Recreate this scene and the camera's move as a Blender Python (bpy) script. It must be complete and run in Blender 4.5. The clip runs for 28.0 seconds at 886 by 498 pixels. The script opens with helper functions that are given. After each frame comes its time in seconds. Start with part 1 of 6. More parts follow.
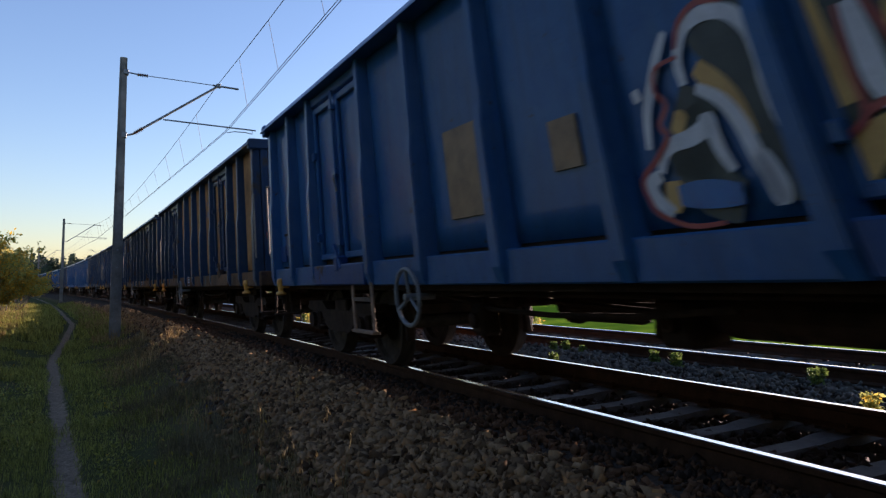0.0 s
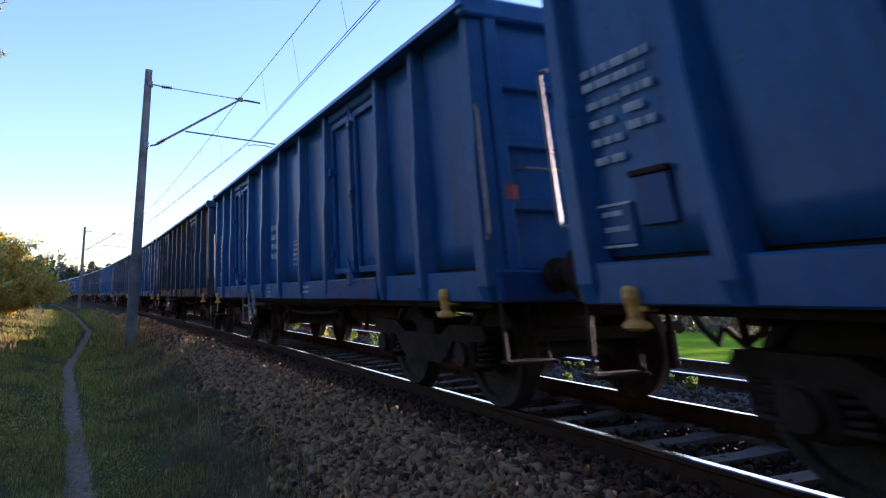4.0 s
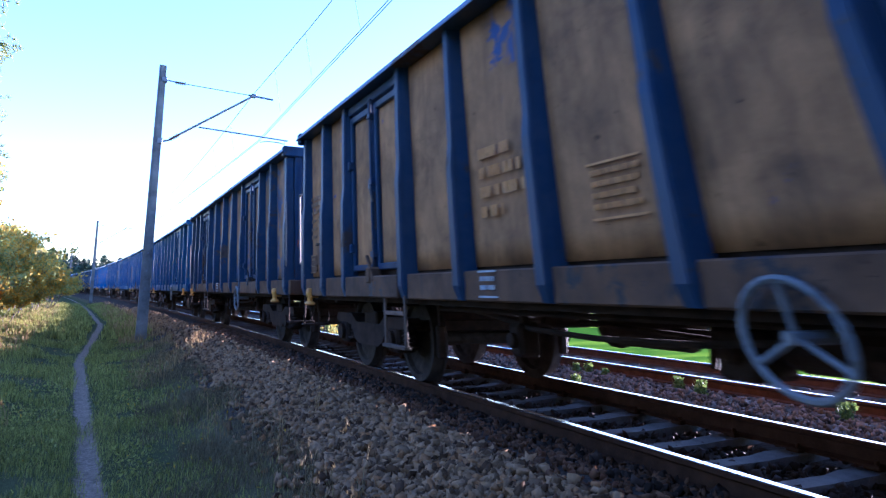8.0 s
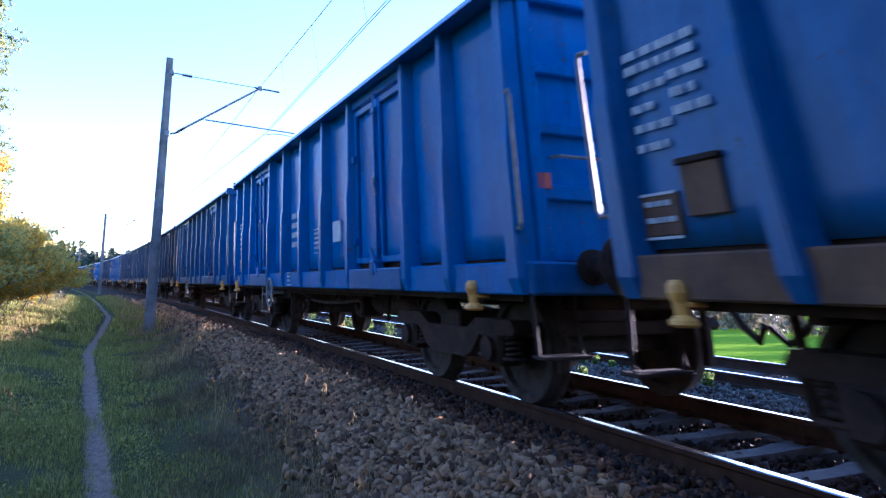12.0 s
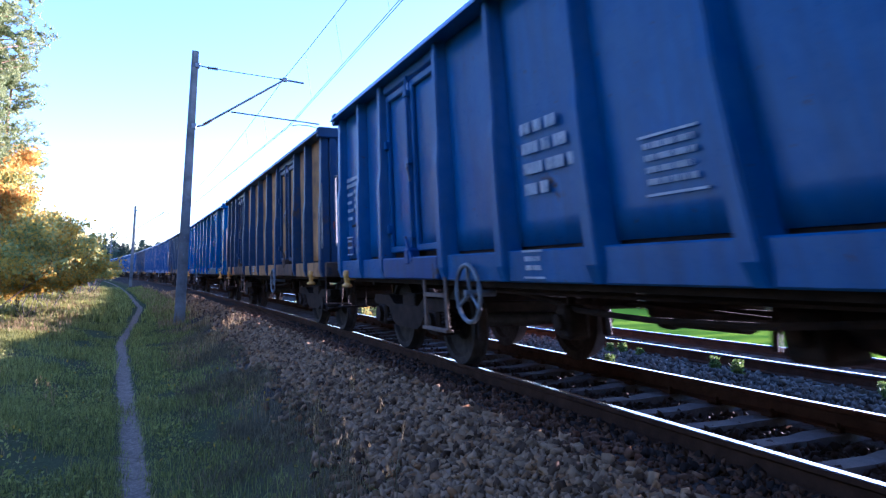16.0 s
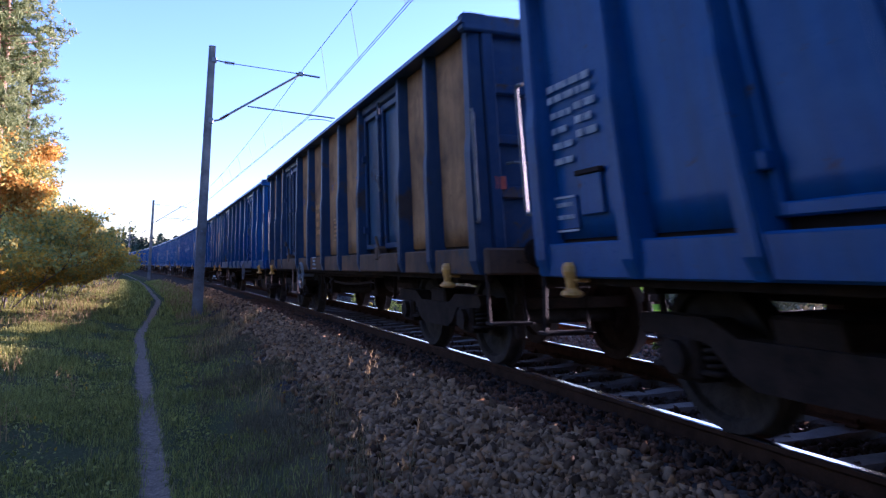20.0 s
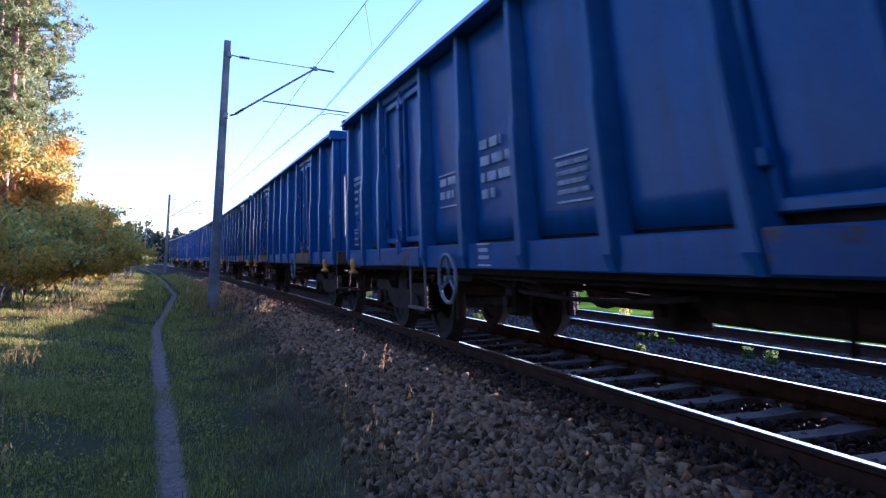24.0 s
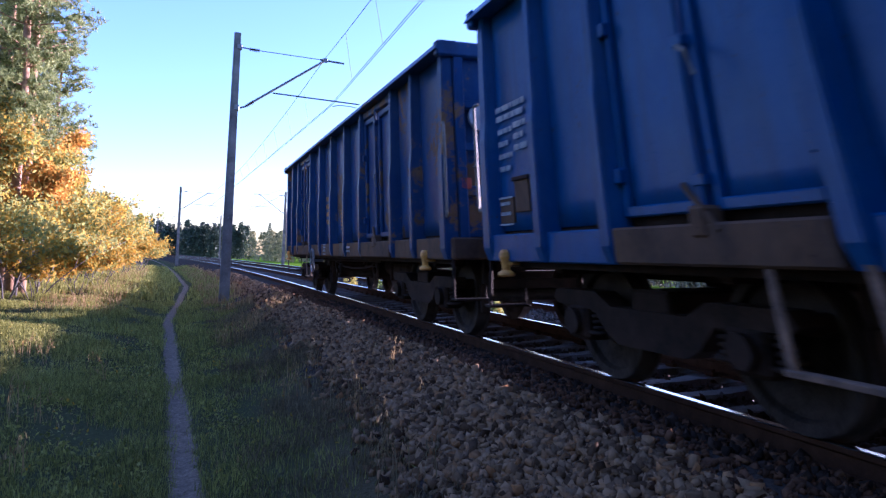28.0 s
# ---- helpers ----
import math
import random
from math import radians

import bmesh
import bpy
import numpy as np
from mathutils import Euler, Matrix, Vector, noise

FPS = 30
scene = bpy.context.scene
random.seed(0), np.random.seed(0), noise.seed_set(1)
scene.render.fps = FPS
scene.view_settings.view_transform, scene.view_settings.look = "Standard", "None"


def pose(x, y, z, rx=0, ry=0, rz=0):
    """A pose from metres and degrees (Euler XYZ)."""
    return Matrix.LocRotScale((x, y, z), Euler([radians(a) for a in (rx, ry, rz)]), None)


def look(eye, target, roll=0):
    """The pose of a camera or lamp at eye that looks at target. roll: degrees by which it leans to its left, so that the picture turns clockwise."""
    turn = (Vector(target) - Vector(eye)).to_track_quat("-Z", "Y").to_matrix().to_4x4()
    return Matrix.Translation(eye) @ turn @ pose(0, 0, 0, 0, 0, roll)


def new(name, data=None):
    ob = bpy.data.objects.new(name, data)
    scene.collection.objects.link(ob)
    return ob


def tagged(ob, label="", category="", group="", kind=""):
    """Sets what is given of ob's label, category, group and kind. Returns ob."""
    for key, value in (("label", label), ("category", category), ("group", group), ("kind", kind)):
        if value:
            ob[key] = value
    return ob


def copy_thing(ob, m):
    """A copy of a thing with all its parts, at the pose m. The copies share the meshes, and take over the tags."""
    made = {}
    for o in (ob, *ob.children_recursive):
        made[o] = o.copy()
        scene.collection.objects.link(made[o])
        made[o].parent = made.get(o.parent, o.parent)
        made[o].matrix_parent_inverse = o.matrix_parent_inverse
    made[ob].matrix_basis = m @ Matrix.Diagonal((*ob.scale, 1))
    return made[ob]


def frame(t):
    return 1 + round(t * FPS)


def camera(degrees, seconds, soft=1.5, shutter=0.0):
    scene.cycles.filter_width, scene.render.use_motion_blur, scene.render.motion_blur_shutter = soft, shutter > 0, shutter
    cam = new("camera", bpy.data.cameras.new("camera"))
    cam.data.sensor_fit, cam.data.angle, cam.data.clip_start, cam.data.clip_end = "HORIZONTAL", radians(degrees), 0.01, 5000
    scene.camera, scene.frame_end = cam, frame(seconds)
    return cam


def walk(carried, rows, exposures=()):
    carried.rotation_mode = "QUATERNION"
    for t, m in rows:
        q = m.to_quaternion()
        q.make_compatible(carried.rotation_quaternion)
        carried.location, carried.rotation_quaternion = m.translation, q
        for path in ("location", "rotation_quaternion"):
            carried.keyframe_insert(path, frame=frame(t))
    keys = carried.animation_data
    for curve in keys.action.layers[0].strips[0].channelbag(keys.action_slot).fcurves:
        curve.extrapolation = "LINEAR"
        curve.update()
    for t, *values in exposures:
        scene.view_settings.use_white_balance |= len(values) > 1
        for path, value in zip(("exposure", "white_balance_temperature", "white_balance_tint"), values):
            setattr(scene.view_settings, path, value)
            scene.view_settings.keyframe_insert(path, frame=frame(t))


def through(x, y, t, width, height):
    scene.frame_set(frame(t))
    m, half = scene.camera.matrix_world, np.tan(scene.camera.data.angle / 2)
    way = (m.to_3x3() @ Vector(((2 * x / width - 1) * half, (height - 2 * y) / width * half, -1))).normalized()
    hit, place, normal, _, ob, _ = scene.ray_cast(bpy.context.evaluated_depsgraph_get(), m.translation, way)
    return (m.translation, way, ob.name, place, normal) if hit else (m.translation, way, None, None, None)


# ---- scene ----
FOV = 2 * math.degrees(math.atan(784 / 1272.7))
cam = camera(FOV, 28.0, soft=1.3, shutter=1.15)
scene.cycles.rolling_shutter_type = "TOP"
scene.cycles.rolling_shutter_duration = 0.07
EYE = (0.0, 0.0, 0.845)
# seconds, tilt, lean, turn of the held camera
TURNS = (
    (0.0, 93.03, 0.05, -26.38), (0.5, 93.19, -0.17, -26.14), (1.0, 93.40, -0.40, -26.02), (1.5, 93.75, -0.61, -25.95),
    (2.0, 93.94, -0.79, -25.74), (2.5, 94.10, -0.97, -25.53), (3.0, 94.26, -1.13, -25.44), (3.5, 94.33, -1.24, -25.32),
    (5.5, 94.42, -2.11, -25.06), (6.0, 94.42, -2.11, -24.95), (6.5, 94.43, -2.25, -24.86), (7.0, 94.40, -2.26, -24.73),
    (7.5, 94.33, -2.29, -24.62), (8.0, 94.25, -2.35, -24.48), (8.5, 94.12, -2.36, -24.35), (9.0, 94.06, -2.32, -24.41),
    (9.5, 94.06, -2.37, -24.57), (10.0, 94.04, -2.36, -24.53), (10.5, 93.93, -2.36, -24.31), (11.0, 93.82, -2.39, -24.15),
    (11.5, 93.67, -2.37, -24.04), (12.0, 93.62, -2.35, -23.95), (12.5, 93.61, -2.33, -23.82), (14.5, 93.29, -2.00, -23.22),
    (15.0, 93.00, -2.08, -22.70), (15.5, 92.69, -2.02, -22.18), (16.0, 92.65, -1.88, -21.90), (16.5, 92.53, -1.86, -21.71),
    (17.0, 92.40, -1.86, -21.55), (17.5, 92.28, -1.97, -21.38), (18.0, 92.20, -2.00, -21.25), (18.5, 92.20, -2.06, -21.08),
    (19.0, 92.23, -2.06, -20.93), (19.5, 92.21, -2.01, -20.80), (20.0, 92.13, -2.00, -20.67), (20.5, 92.05, -1.99, -20.56),
    (21.0, 91.99, -2.03, -20.40), (21.5, 91.94, -2.06, -20.25), (23.5, 91.66, -2.17, -19.67), (24.0, 91.65, -2.13, -19.56),
    (24.5, 91.55, -2.15, -19.47), (25.0, 91.35, -2.09, -19.32), (25.5, 91.19, -2.13, -19.22), (26.0, 91.04, -2.12, -19.15),
    (26.5, 90.83, -2.13, -19.04), (27.0, 91.01, -2.02, -18.90), (27.5, 90.99, -2.05, -18.81), (28.0, 90.97, -2.12, -18.75))
walk(cam, [(t, pose(*EYE, a, b, c)) for t, a, b, c in TURNS],
     exposures=[(0.0, 1.36, 6150, 34), (1.0, 1.55, 6100, 37), (2.0, 1.65, 6000, 39), (3.5, 1.82, 5800, 40), (5.5, 2.75, 4800, 41), (8.0, 2.95, 4700, 41), (12.5, 2.98, 4800, 41), (14.5, 3.0, 4700, 42), (17.0, 2.65, 4700, 46), (18.5, 2.52, 4750, 48),
                (20.0, 2.15, 5000, 53), (21.5, 2.22, 4950, 52), (24.0, 2.35, 4850, 50), (26.0, 2.92, 4750, 48), (27.0, 2.6, 4800, 49), (28.0, 2.16, 4900, 52)])

# ---- daylight: a low autumn sun ahead, behind the train ----
SUN_AZ, SUN_EL = 74.0, 5.4
world = bpy.data.worlds.new("sky")
scene.world = world
world.use_nodes = True
wn = world.node_tree
sky = wn.nodes.new("ShaderNodeTexSky")
sky.sky_type = "NISHITA"
sky.sun_disc = False
sky.sun_elevation, sky.sun_rotation = radians(SUN_EL), radians(SUN_AZ)
sky.dust_density, sky.ozone_density = 0.45, 2.3
wn.nodes["Background"].inputs["Strength"].default_value = 0.15
wn.links.new(sky.outputs[0], wn.nodes["Background"].inputs["Color"])
sun = new("sun", bpy.data.lights.new("sun", "SUN"))
sun.data.energy, sun.data.angle, sun.data.color = 5.0, radians(0.5), (1.0, 0.84, 0.62)
_d = Vector((math.sin(radians(SUN_AZ)) * math.cos(radians(SUN_EL)), math.cos(radians(SUN_AZ)) * math.cos(radians(SUN_EL)), math.sin(radians(SUN_EL))))
sun.matrix_world = look(_d * 300, (0, 0, 0))

# ---- the track's line: chainage s ahead of the camera, offset to the right ----
DS = 0.5
_S = np.arange(-640.0, 760.0, DS)
_K = np.where(_S < -15, 1.33e-3 * np.clip((_S + 200) / 185, 0, 1), np.maximum((1.222 - 7.084e-3 * _S - 1.945e-6 * _S * _S) * 1e-3, 0.00005))
_P = np.concatenate([[0], np.cumsum((_K[1:] + _K[:-1]) / 2 * DS)])
_P -= np.interp(0, _S, _P)
_X = np.concatenate([[0], np.cumsum(-(np.sin(_P[1:]) + np.sin(_P[:-1])) / 2 * DS)])
_Y = np.concatenate([[0], np.cumsum((np.cos(_P[1:]) + np.cos(_P[:-1])) / 2 * DS)])
_X += 3.963 - np.interp(0, _S, _X)
_Y -= np.interp(0, _S, _Y)
TRACK_2 = 4.242
CANT = 2.16


def line(s):
    """Centre line of the near track: x, y and heading."""
    return float(np.interp(s, _S, _X)), float(np.interp(s, _S, _Y)), float(np.interp(s, _S, _P))


def at(s, off=0.0, z=0.0):
    x, y, h = line(s)
    return Vector((x + off * math.cos(h), y + off * math.sin(h), z))


def at_many(s, off, z):
    x, y, h = np.interp(s, _S, _X), np.interp(s, _S, _Y), np.interp(s, _S, _P)
    return np.stack([x + off * np.cos(h), y + off * np.sin(h), z], -1)


def rail_pose(s, off=0.0, z=0.0):
    x, y, h = line(s)
    return pose(x + off * math.cos(h), y + off * math.sin(h), z, 0, -CANT, math.degrees(h))


def wave(x, y):
    return 0.5 * np.sin(x * 0.9 + 1.3 * np.sin(y * 0.31)) + 0.5 * np.sin(y * 0.73 + 1.1 * np.sin(x * 0.47))


PATH_S = (-30, 0, 4.5, 6.5, 10.5, 17.5, 25.5, 34.5, 41, 60, 120)
PATH_O = (-4.0, -3.9, -3.95, -4.02, -4.18, -4.4, -4.1, -3.77, -3.88, -3.9, -3.9)


def ground_z(s, off):
    """Height of the ground: ballast bed, shoulder, verge with its trodden path, ditch and field."""
    s, off = np.asarray(s, float), np.asarray(off, float)
    o = np.array([-400, -60, -14, -8, -6, -4.7, -3.1, -2.6, -1.8, -1.35, -0.9, -0.6, 0.6, 0.9, 1.5, 2.05, 2.65, 5.5, 5.9, 6.9, 8.5, 11, 60, 400])
    z = np.array([-0.5, -0.5, -0.45, -0.5, -0.62, -0.7, -0.66, -0.52, -0.21, -0.15, -0.16, -0.222, -0.222, -0.17, -0.18, -0.26, -0.2, -0.2, -0.3, -0.75, -1.0, -1.0, -0.9, -0.6])
    r = np.interp(off, o, z)
    grass = np.clip((-2.6 - off) / 0.6, 0, 1) + np.clip((off - 7) / 3, 0, 1)
    r = r + grass * 0.035 * wave(s * 1.1, off * 2.3)
    trod = np.interp(s, PATH_S, PATH_O)
    r = r - 0.05 * np.exp(-((off - trod) / 0.12) ** 2)
    return r


# ---- materials ----
def nodes_of(name):
    m = bpy.data.materials.new(name)
    m.use_nodes = True
    nt = m.node_tree
    return m, nt, nt.nodes["Principled BSDF"]


def noise_node(nt, scale, detail=4.0, rough=0.6, w=None, vec=None, distort=0.0):
    n = nt.nodes.new("ShaderNodeTexNoise")
    n.noise_dimensions = "4D" if w is not None else "3D"
    n.inputs["Scale"].default_value, n.inputs["Detail"].default_value, n.inputs["Roughness"].default_value = scale, detail, rough
    n.inputs["Distortion"].default_value = distort
    if w is not None:
        nt.links.new(w, n.inputs["W"])
    if vec is not None:
        nt.links.new(vec, n.inputs["Vector"])
    return n.outputs["Fac"]


def ramp(nt, fac, stops):
    r = nt.nodes.new("ShaderNodeValToRGB")
    r.color_ramp.elements[0].position, r.color_ramp.elements[0].color = stops[0][0], (*stops[0][1], 1)
    r.color_ramp.elements[1].position, r.color_ramp.elements[1].color = stops[-1][0], (*stops[-1][1], 1)
    for p, c in stops[1:-1]:
        e = r.color_ramp.elements.new(p)
        e.color = (*c, 1)
    nt.links.new(fac, r.inputs["Fac"])
    return r.outputs["Color"]


def blend(nt, fac, a, b):
    m = nt.nodes.new("ShaderNodeMix")
    m.data_type = "RGBA"
    for sock, v in ((m.inputs["Factor"], fac), (m.inputs["A"], a), (m.inputs["B"], b)):
        if isinstance(v, tuple):
            sock.default_value = (*v, 1)
        elif isinstance(v, (int, float)):
            sock.default_value = v
        else:
            nt.links.new(v, sock)
    return m.outputs["Result"]


def calc(nt, op, a, b=0.0, clamp=False):
    m = nt.nodes.new("ShaderNodeMath")
    m.operation, m.use_clamp = op, clamp
    for sock, v in ((m.inputs[0], a), (m.inputs[1], b)):
        if isinstance(v, (int, float)):
            sock.default_value = v
        else:
            nt.links.new(v, sock)
    return m.outputs[0]


def bump(nt, bsdf, height, strength, distance=0.01):
    b = nt.nodes.new("ShaderNodeBump")
    b.inputs["Strength"].default_value, b.inputs["Distance"].default_value = strength, distance
    nt.links.new(height, b.inputs["Height"])
    nt.links.new(b.outputs[0], bsdf.inputs["Normal"])


def coords(nt, which="Object", stretch=None):
    c = nt.nodes.new("ShaderNodeTexCoord").outputs[which]
    if stretch:
        m = nt.nodes.new("ShaderNodeMapping")
        m.inputs["Scale"].default_value = stretch
        nt.links.new(c, m.inputs["Vector"])
        c = m.outputs[0]
    return c


def chance(nt, span=40.0):
    return calc(nt, "MULTIPLY", nt.nodes.new("ShaderNodeObjectInfo").outputs["Random"], span)


def plain(name, dark, light, scale=8.0, rough=0.6, metal=0.0, relief=0.2, spread=0.0, fine=60.0, specular=0.5):
    """A worn surface: two colours mixed at two scales."""
    m, nt, b = nodes_of(name)
    w, v = chance(nt), coords(nt)
    big, small = noise_node(nt, scale, 5, 0.6, w, v), noise_node(nt, fine, 4, 0.7, w, v)
    f = calc(nt, "ADD", calc(nt, "MULTIPLY", big, 0.65), calc(nt, "MULTIPLY", small, 0.35))
    col = ramp(nt, f, ((0.36, dark), (0.62, light)))
    if spread:
        hsv = nt.nodes.new("ShaderNodeHueSaturation")
        r = nt.nodes.new("ShaderNodeObjectInfo").outputs["Random"]
        nt.links.new(calc(nt, "ADD", calc(nt, "MULTIPLY", r, spread), 1 - spread / 2), hsv.inputs["Value"])
        nt.links.new(col, hsv.inputs["Color"])
        col = hsv.outputs[0]
    nt.links.new(col, b.inputs["Base Color"])
    nt.links.new(calc(nt, "ADD", calc(nt, "MULTIPLY", small, 0.25), rough - 0.12), b.inputs["Roughness"])
    b.inputs["Metallic"].default_value, b.inputs["Specular IOR Level"].default_value = metal, specular
    bump(nt, b, f, relief, 0.01)
    return m


def wagon_paint(name, paint, faded, rust, grime, worn, sheen=0.42, dusty=(0.024, 0.04, 0.056)):
    """Weathered wagon paint: paint that fades, rust that eats in from a mask, streaked coal grime. worn: share of rust."""
    m, nt, b = nodes_of(name)
    w, v = chance(nt), coords(nt)
    streak = noise_node(nt, 1.0, 6, 0.65, w, coords(nt, "Object", (9.0, 9.0, 0.7)))
    big, mid, fine = noise_node(nt, 0.9, 6, 0.6, w, v), noise_node(nt, 4.5, 6, 0.7, w, v, 0.6), noise_node(nt, 45, 4, 0.7, w, v)
    body = blend(nt, ramp(nt, mid, ((0.35, (0, 0, 0)), (0.7, (1, 1, 1)))), paint, faded)
    mask = calc(nt, "ADD", calc(nt, "MULTIPLY", big, 0.62), calc(nt, "MULTIPLY", mid, 0.38))
    lim = 0.68 - 0.36 * worn
    rusty = ramp(nt, mask, ((lim - 0.015, (0, 0, 0)), (lim + 0.02, (1, 1, 1))))
    rust_c = blend(nt, fine, rust, tuple(c * 1.5 for c in rust))
    rust_c = blend(nt, ramp(nt, noise_node(nt, 2.2, 5, 0.65, w, v, 0.4), ((0.4, (0, 0, 0)), (0.68, (1, 1, 1)))), rust_c, (rust[0] * 0.5, rust[1] * 0.52, rust[2] * 0.6))
    col = blend(nt, rusty, body, rust_c)
    chips = noise_node(nt, 11.0, 5, 0.75, w, v, 0.3)
    col = blend(nt, ramp(nt, chips, ((0.635, (0, 0, 0)), (0.665, (1, 1, 1)))), col, blend(nt, rusty, tuple(c * 0.8 for c in rust), tuple(c * 0.32 for c in rust)))
    dust = noise_node(nt, 1.7, 6, 0.7, w, coords(nt, "Object", (1.0, 1.0, 0.45)), 0.8)
    col = blend(nt, calc(nt, "MULTIPLY", ramp(nt, dust, ((0.42, (0, 0, 0)), (0.72, (1, 1, 1)))), 0.32), col, dusty)
    col = blend(nt, calc(nt, "MULTIPLY", ramp(nt, streak, ((0.45, (0, 0, 0)), (0.8, (1, 1, 1)))), 0.45), col, grime)
    nt.links.new(col, b.inputs["Base Color"])
    rough = calc(nt, "ADD", calc(nt, "MULTIPLY", rusty, 0.3), calc(nt, "ADD", calc(nt, "MULTIPLY", fine, 0.25), sheen - 0.24))
    nt.links.new(rough, b.inputs["Roughness"])
    b.inputs["Specular IOR Level"].default_value = 0.16
    bump(nt, b, calc(nt, "ADD", fine, calc(nt, "MULTIPLY", rusty, 0.8)), 0.18, 0.006)
    return m


GRIME = (0.022, 0.02, 0.022)
PAINTS = {
    "blue": wagon_paint("blue_wagon_paint", (0.012, 0.086, 0.23), (0.034, 0.118, 0.25), (0.07, 0.04, 0.025), GRIME, 0.12),
    "bright": wagon_paint("bright_blue_wagon_paint", (0.006, 0.108, 0.32), (0.016, 0.142, 0.35), (0.07, 0.04, 0.025), GRIME, 0.03, 0.36),
    "indigo": wagon_paint("deep_blue_wagon_paint", (0.008, 0.070, 0.215), (0.022, 0.098, 0.235), (0.07, 0.04, 0.025), GRIME, 0.07),
    "teal": wagon_paint("dark_slate_wagon_paint", (0.024, 0.065, 0.115), (0.045, 0.09, 0.135), (0.08, 0.06, 0.05), GRIME, 0.22, 0.5),
    "slate": wagon_paint("slate_blue_wagon_paint", (0.014, 0.042, 0.098), (0.036, 0.062, 0.108), (0.08, 0.055, 0.042), GRIME, 0.3, 0.5),
    "dull": wagon_paint("dull_blue_wagon_paint", (0.008, 0.05, 0.18), (0.028, 0.075, 0.18), (0.11, 0.070, 0.046), GRIME, 0.36, 0.5),
    "patchy": wagon_paint("patchy_blue_and_rust_paint", (0.012, 0.056, 0.145), (0.034, 0.080, 0.16), (0.29, 0.165, 0.085), GRIME, 0.6, 0.5, (0.05, 0.034, 0.024)),
    "rusty": wagon_paint("rusty_wagon_paint", (0.008, 0.05, 0.22), (0.03, 0.06, 0.14), (0.38, 0.19, 0.075), GRIME, 0.82, 0.55, (0.05, 0.034, 0.024)),
    "sill": wagon_paint("rusted_sill_paint", (0.03, 0.03, 0.036), (0.05, 0.04, 0.036), (0.135, 0.072, 0.037), GRIME, 0.75, 0.6),
    "stained": wagon_paint("rust_stained_blue_paint", (0.010, 0.045, 0.14), (0.028, 0.07, 0.15), (0.22, 0.115, 0.05), GRIME, 0.33, 0.5),
    "brown": wagon_paint("brown_rusted_wagon_paint", (0.01, 0.045, 0.17), (0.04, 0.05, 0.09), (0.40, 0.195, 0.070), GRIME, 0.88, 0.55, (0.05, 0.034, 0.024)),
}
# brown steel set very dark: shade under the wagons is in its colour
UNDER = plain("shaded_underframe_steel", (0.009, 0.0055, 0.0038), (0.050, 0.028, 0.018), 6, 0.85, 0.0, 0.3, specular=0.2)
RUST_STEEL = plain("rusted_steel", (0.07, 0.042, 0.028), (0.22, 0.13, 0.08), 9, 0.8, 0.0, 0.3, 1.1)
WHITE_PAINT = plain("white_stencil_paint", (0.24, 0.26, 0.29), (0.58, 0.58, 0.57), 14, 0.6)
OCHRE_PAINT = plain("ochre_stencil_paint", (0.42, 0.17, 0.035), (0.62, 0.29, 0.07), 14, 0.6)
DARK_GREY = plain("worn_grey_paint", (0.09, 0.095, 0.10), (0.20, 0.205, 0.21), 10, 0.5)
YELLOW_PAINT = plain("yellow_paint", (0.50, 0.20, 0.03), (0.80, 0.40, 0.07), 12, 0.5)
GREY_PAINT = plain("pale_grey_paint", (0.10, 0.095, 0.085), (0.22, 0.20, 0.17), 12, 0.5)
RED_PAINT = plain("red_reflector", (0.4, 0.05, 0.02), (0.6, 0.1, 0.04), 12, 0.35)
CONCRETE = plain("weathered_concrete", (0.10, 0.093, 0.083), (0.25, 0.235, 0.21), 3, 0.85, 0.0, 0.35, 0.15, 70)
SLEEPER = plain("sleeper_concrete", (0.04, 0.032, 0.026), (0.125, 0.105, 0.088), 5, 0.85, 0.0, 0.35, 0.3, 60)
GALV = plain("galvanised_steel", (0.14, 0.145, 0.15), (0.30, 0.31, 0.32), 8, 0.5, 0.6, 0.1)
INSULATOR = plain("brown_glazed_porcelain", (0.05, 0.025, 0.018), (0.1, 0.05, 0.03), 20, 0.2)
WIRE = plain("weathered_copper_wire", (0.05, 0.045, 0.04), (0.10, 0.09, 0.08), 20, 0.5, 0.6)
RAIL_SIDE = plain("rusty_rail_web", (0.028, 0.013, 0.007), (0.072, 0.034, 0.018), 7, 0.9, 0.0, 0.3, specular=0.1)
RAIL_HEAD = plain("polished_rail_head", (0.72, 0.72, 0.72), (0.82, 0.82, 0.82), 3, 0.2, 1.0, 0.0)


# ---- small mesh tools ----
def mesh_of(bm, smooth=False):
    me = bpy.data.meshes.new("mesh")
    bm.normal_update()
    bm.to_mesh(me)
    bm.free()
    if smooth:
        me.polygons.foreach_set("use_smooth", [True] * len(me.polygons))
    return me


def box(bm, x0, x1, y0, y1, z0, z1, bevel=0.0):
    vs = [bm.verts.new((x, y, z)) for z in (z0, z1) for y in (y0, y1) for x in (x0, x1)]
    fs = [bm.faces.new([vs[i] for i in q]) for q in ((0, 2, 3, 1), (4, 5, 7, 6), (0, 1, 5, 4), (2, 6, 7, 3), (0, 4, 6, 2), (1, 3, 7, 5))]
    if bevel:
        es = list({e for f in fs for e in f.edges})
        bmesh.ops.bevel(bm, geom=es, offset=bevel, segments=1, affect="EDGES")
    return vs


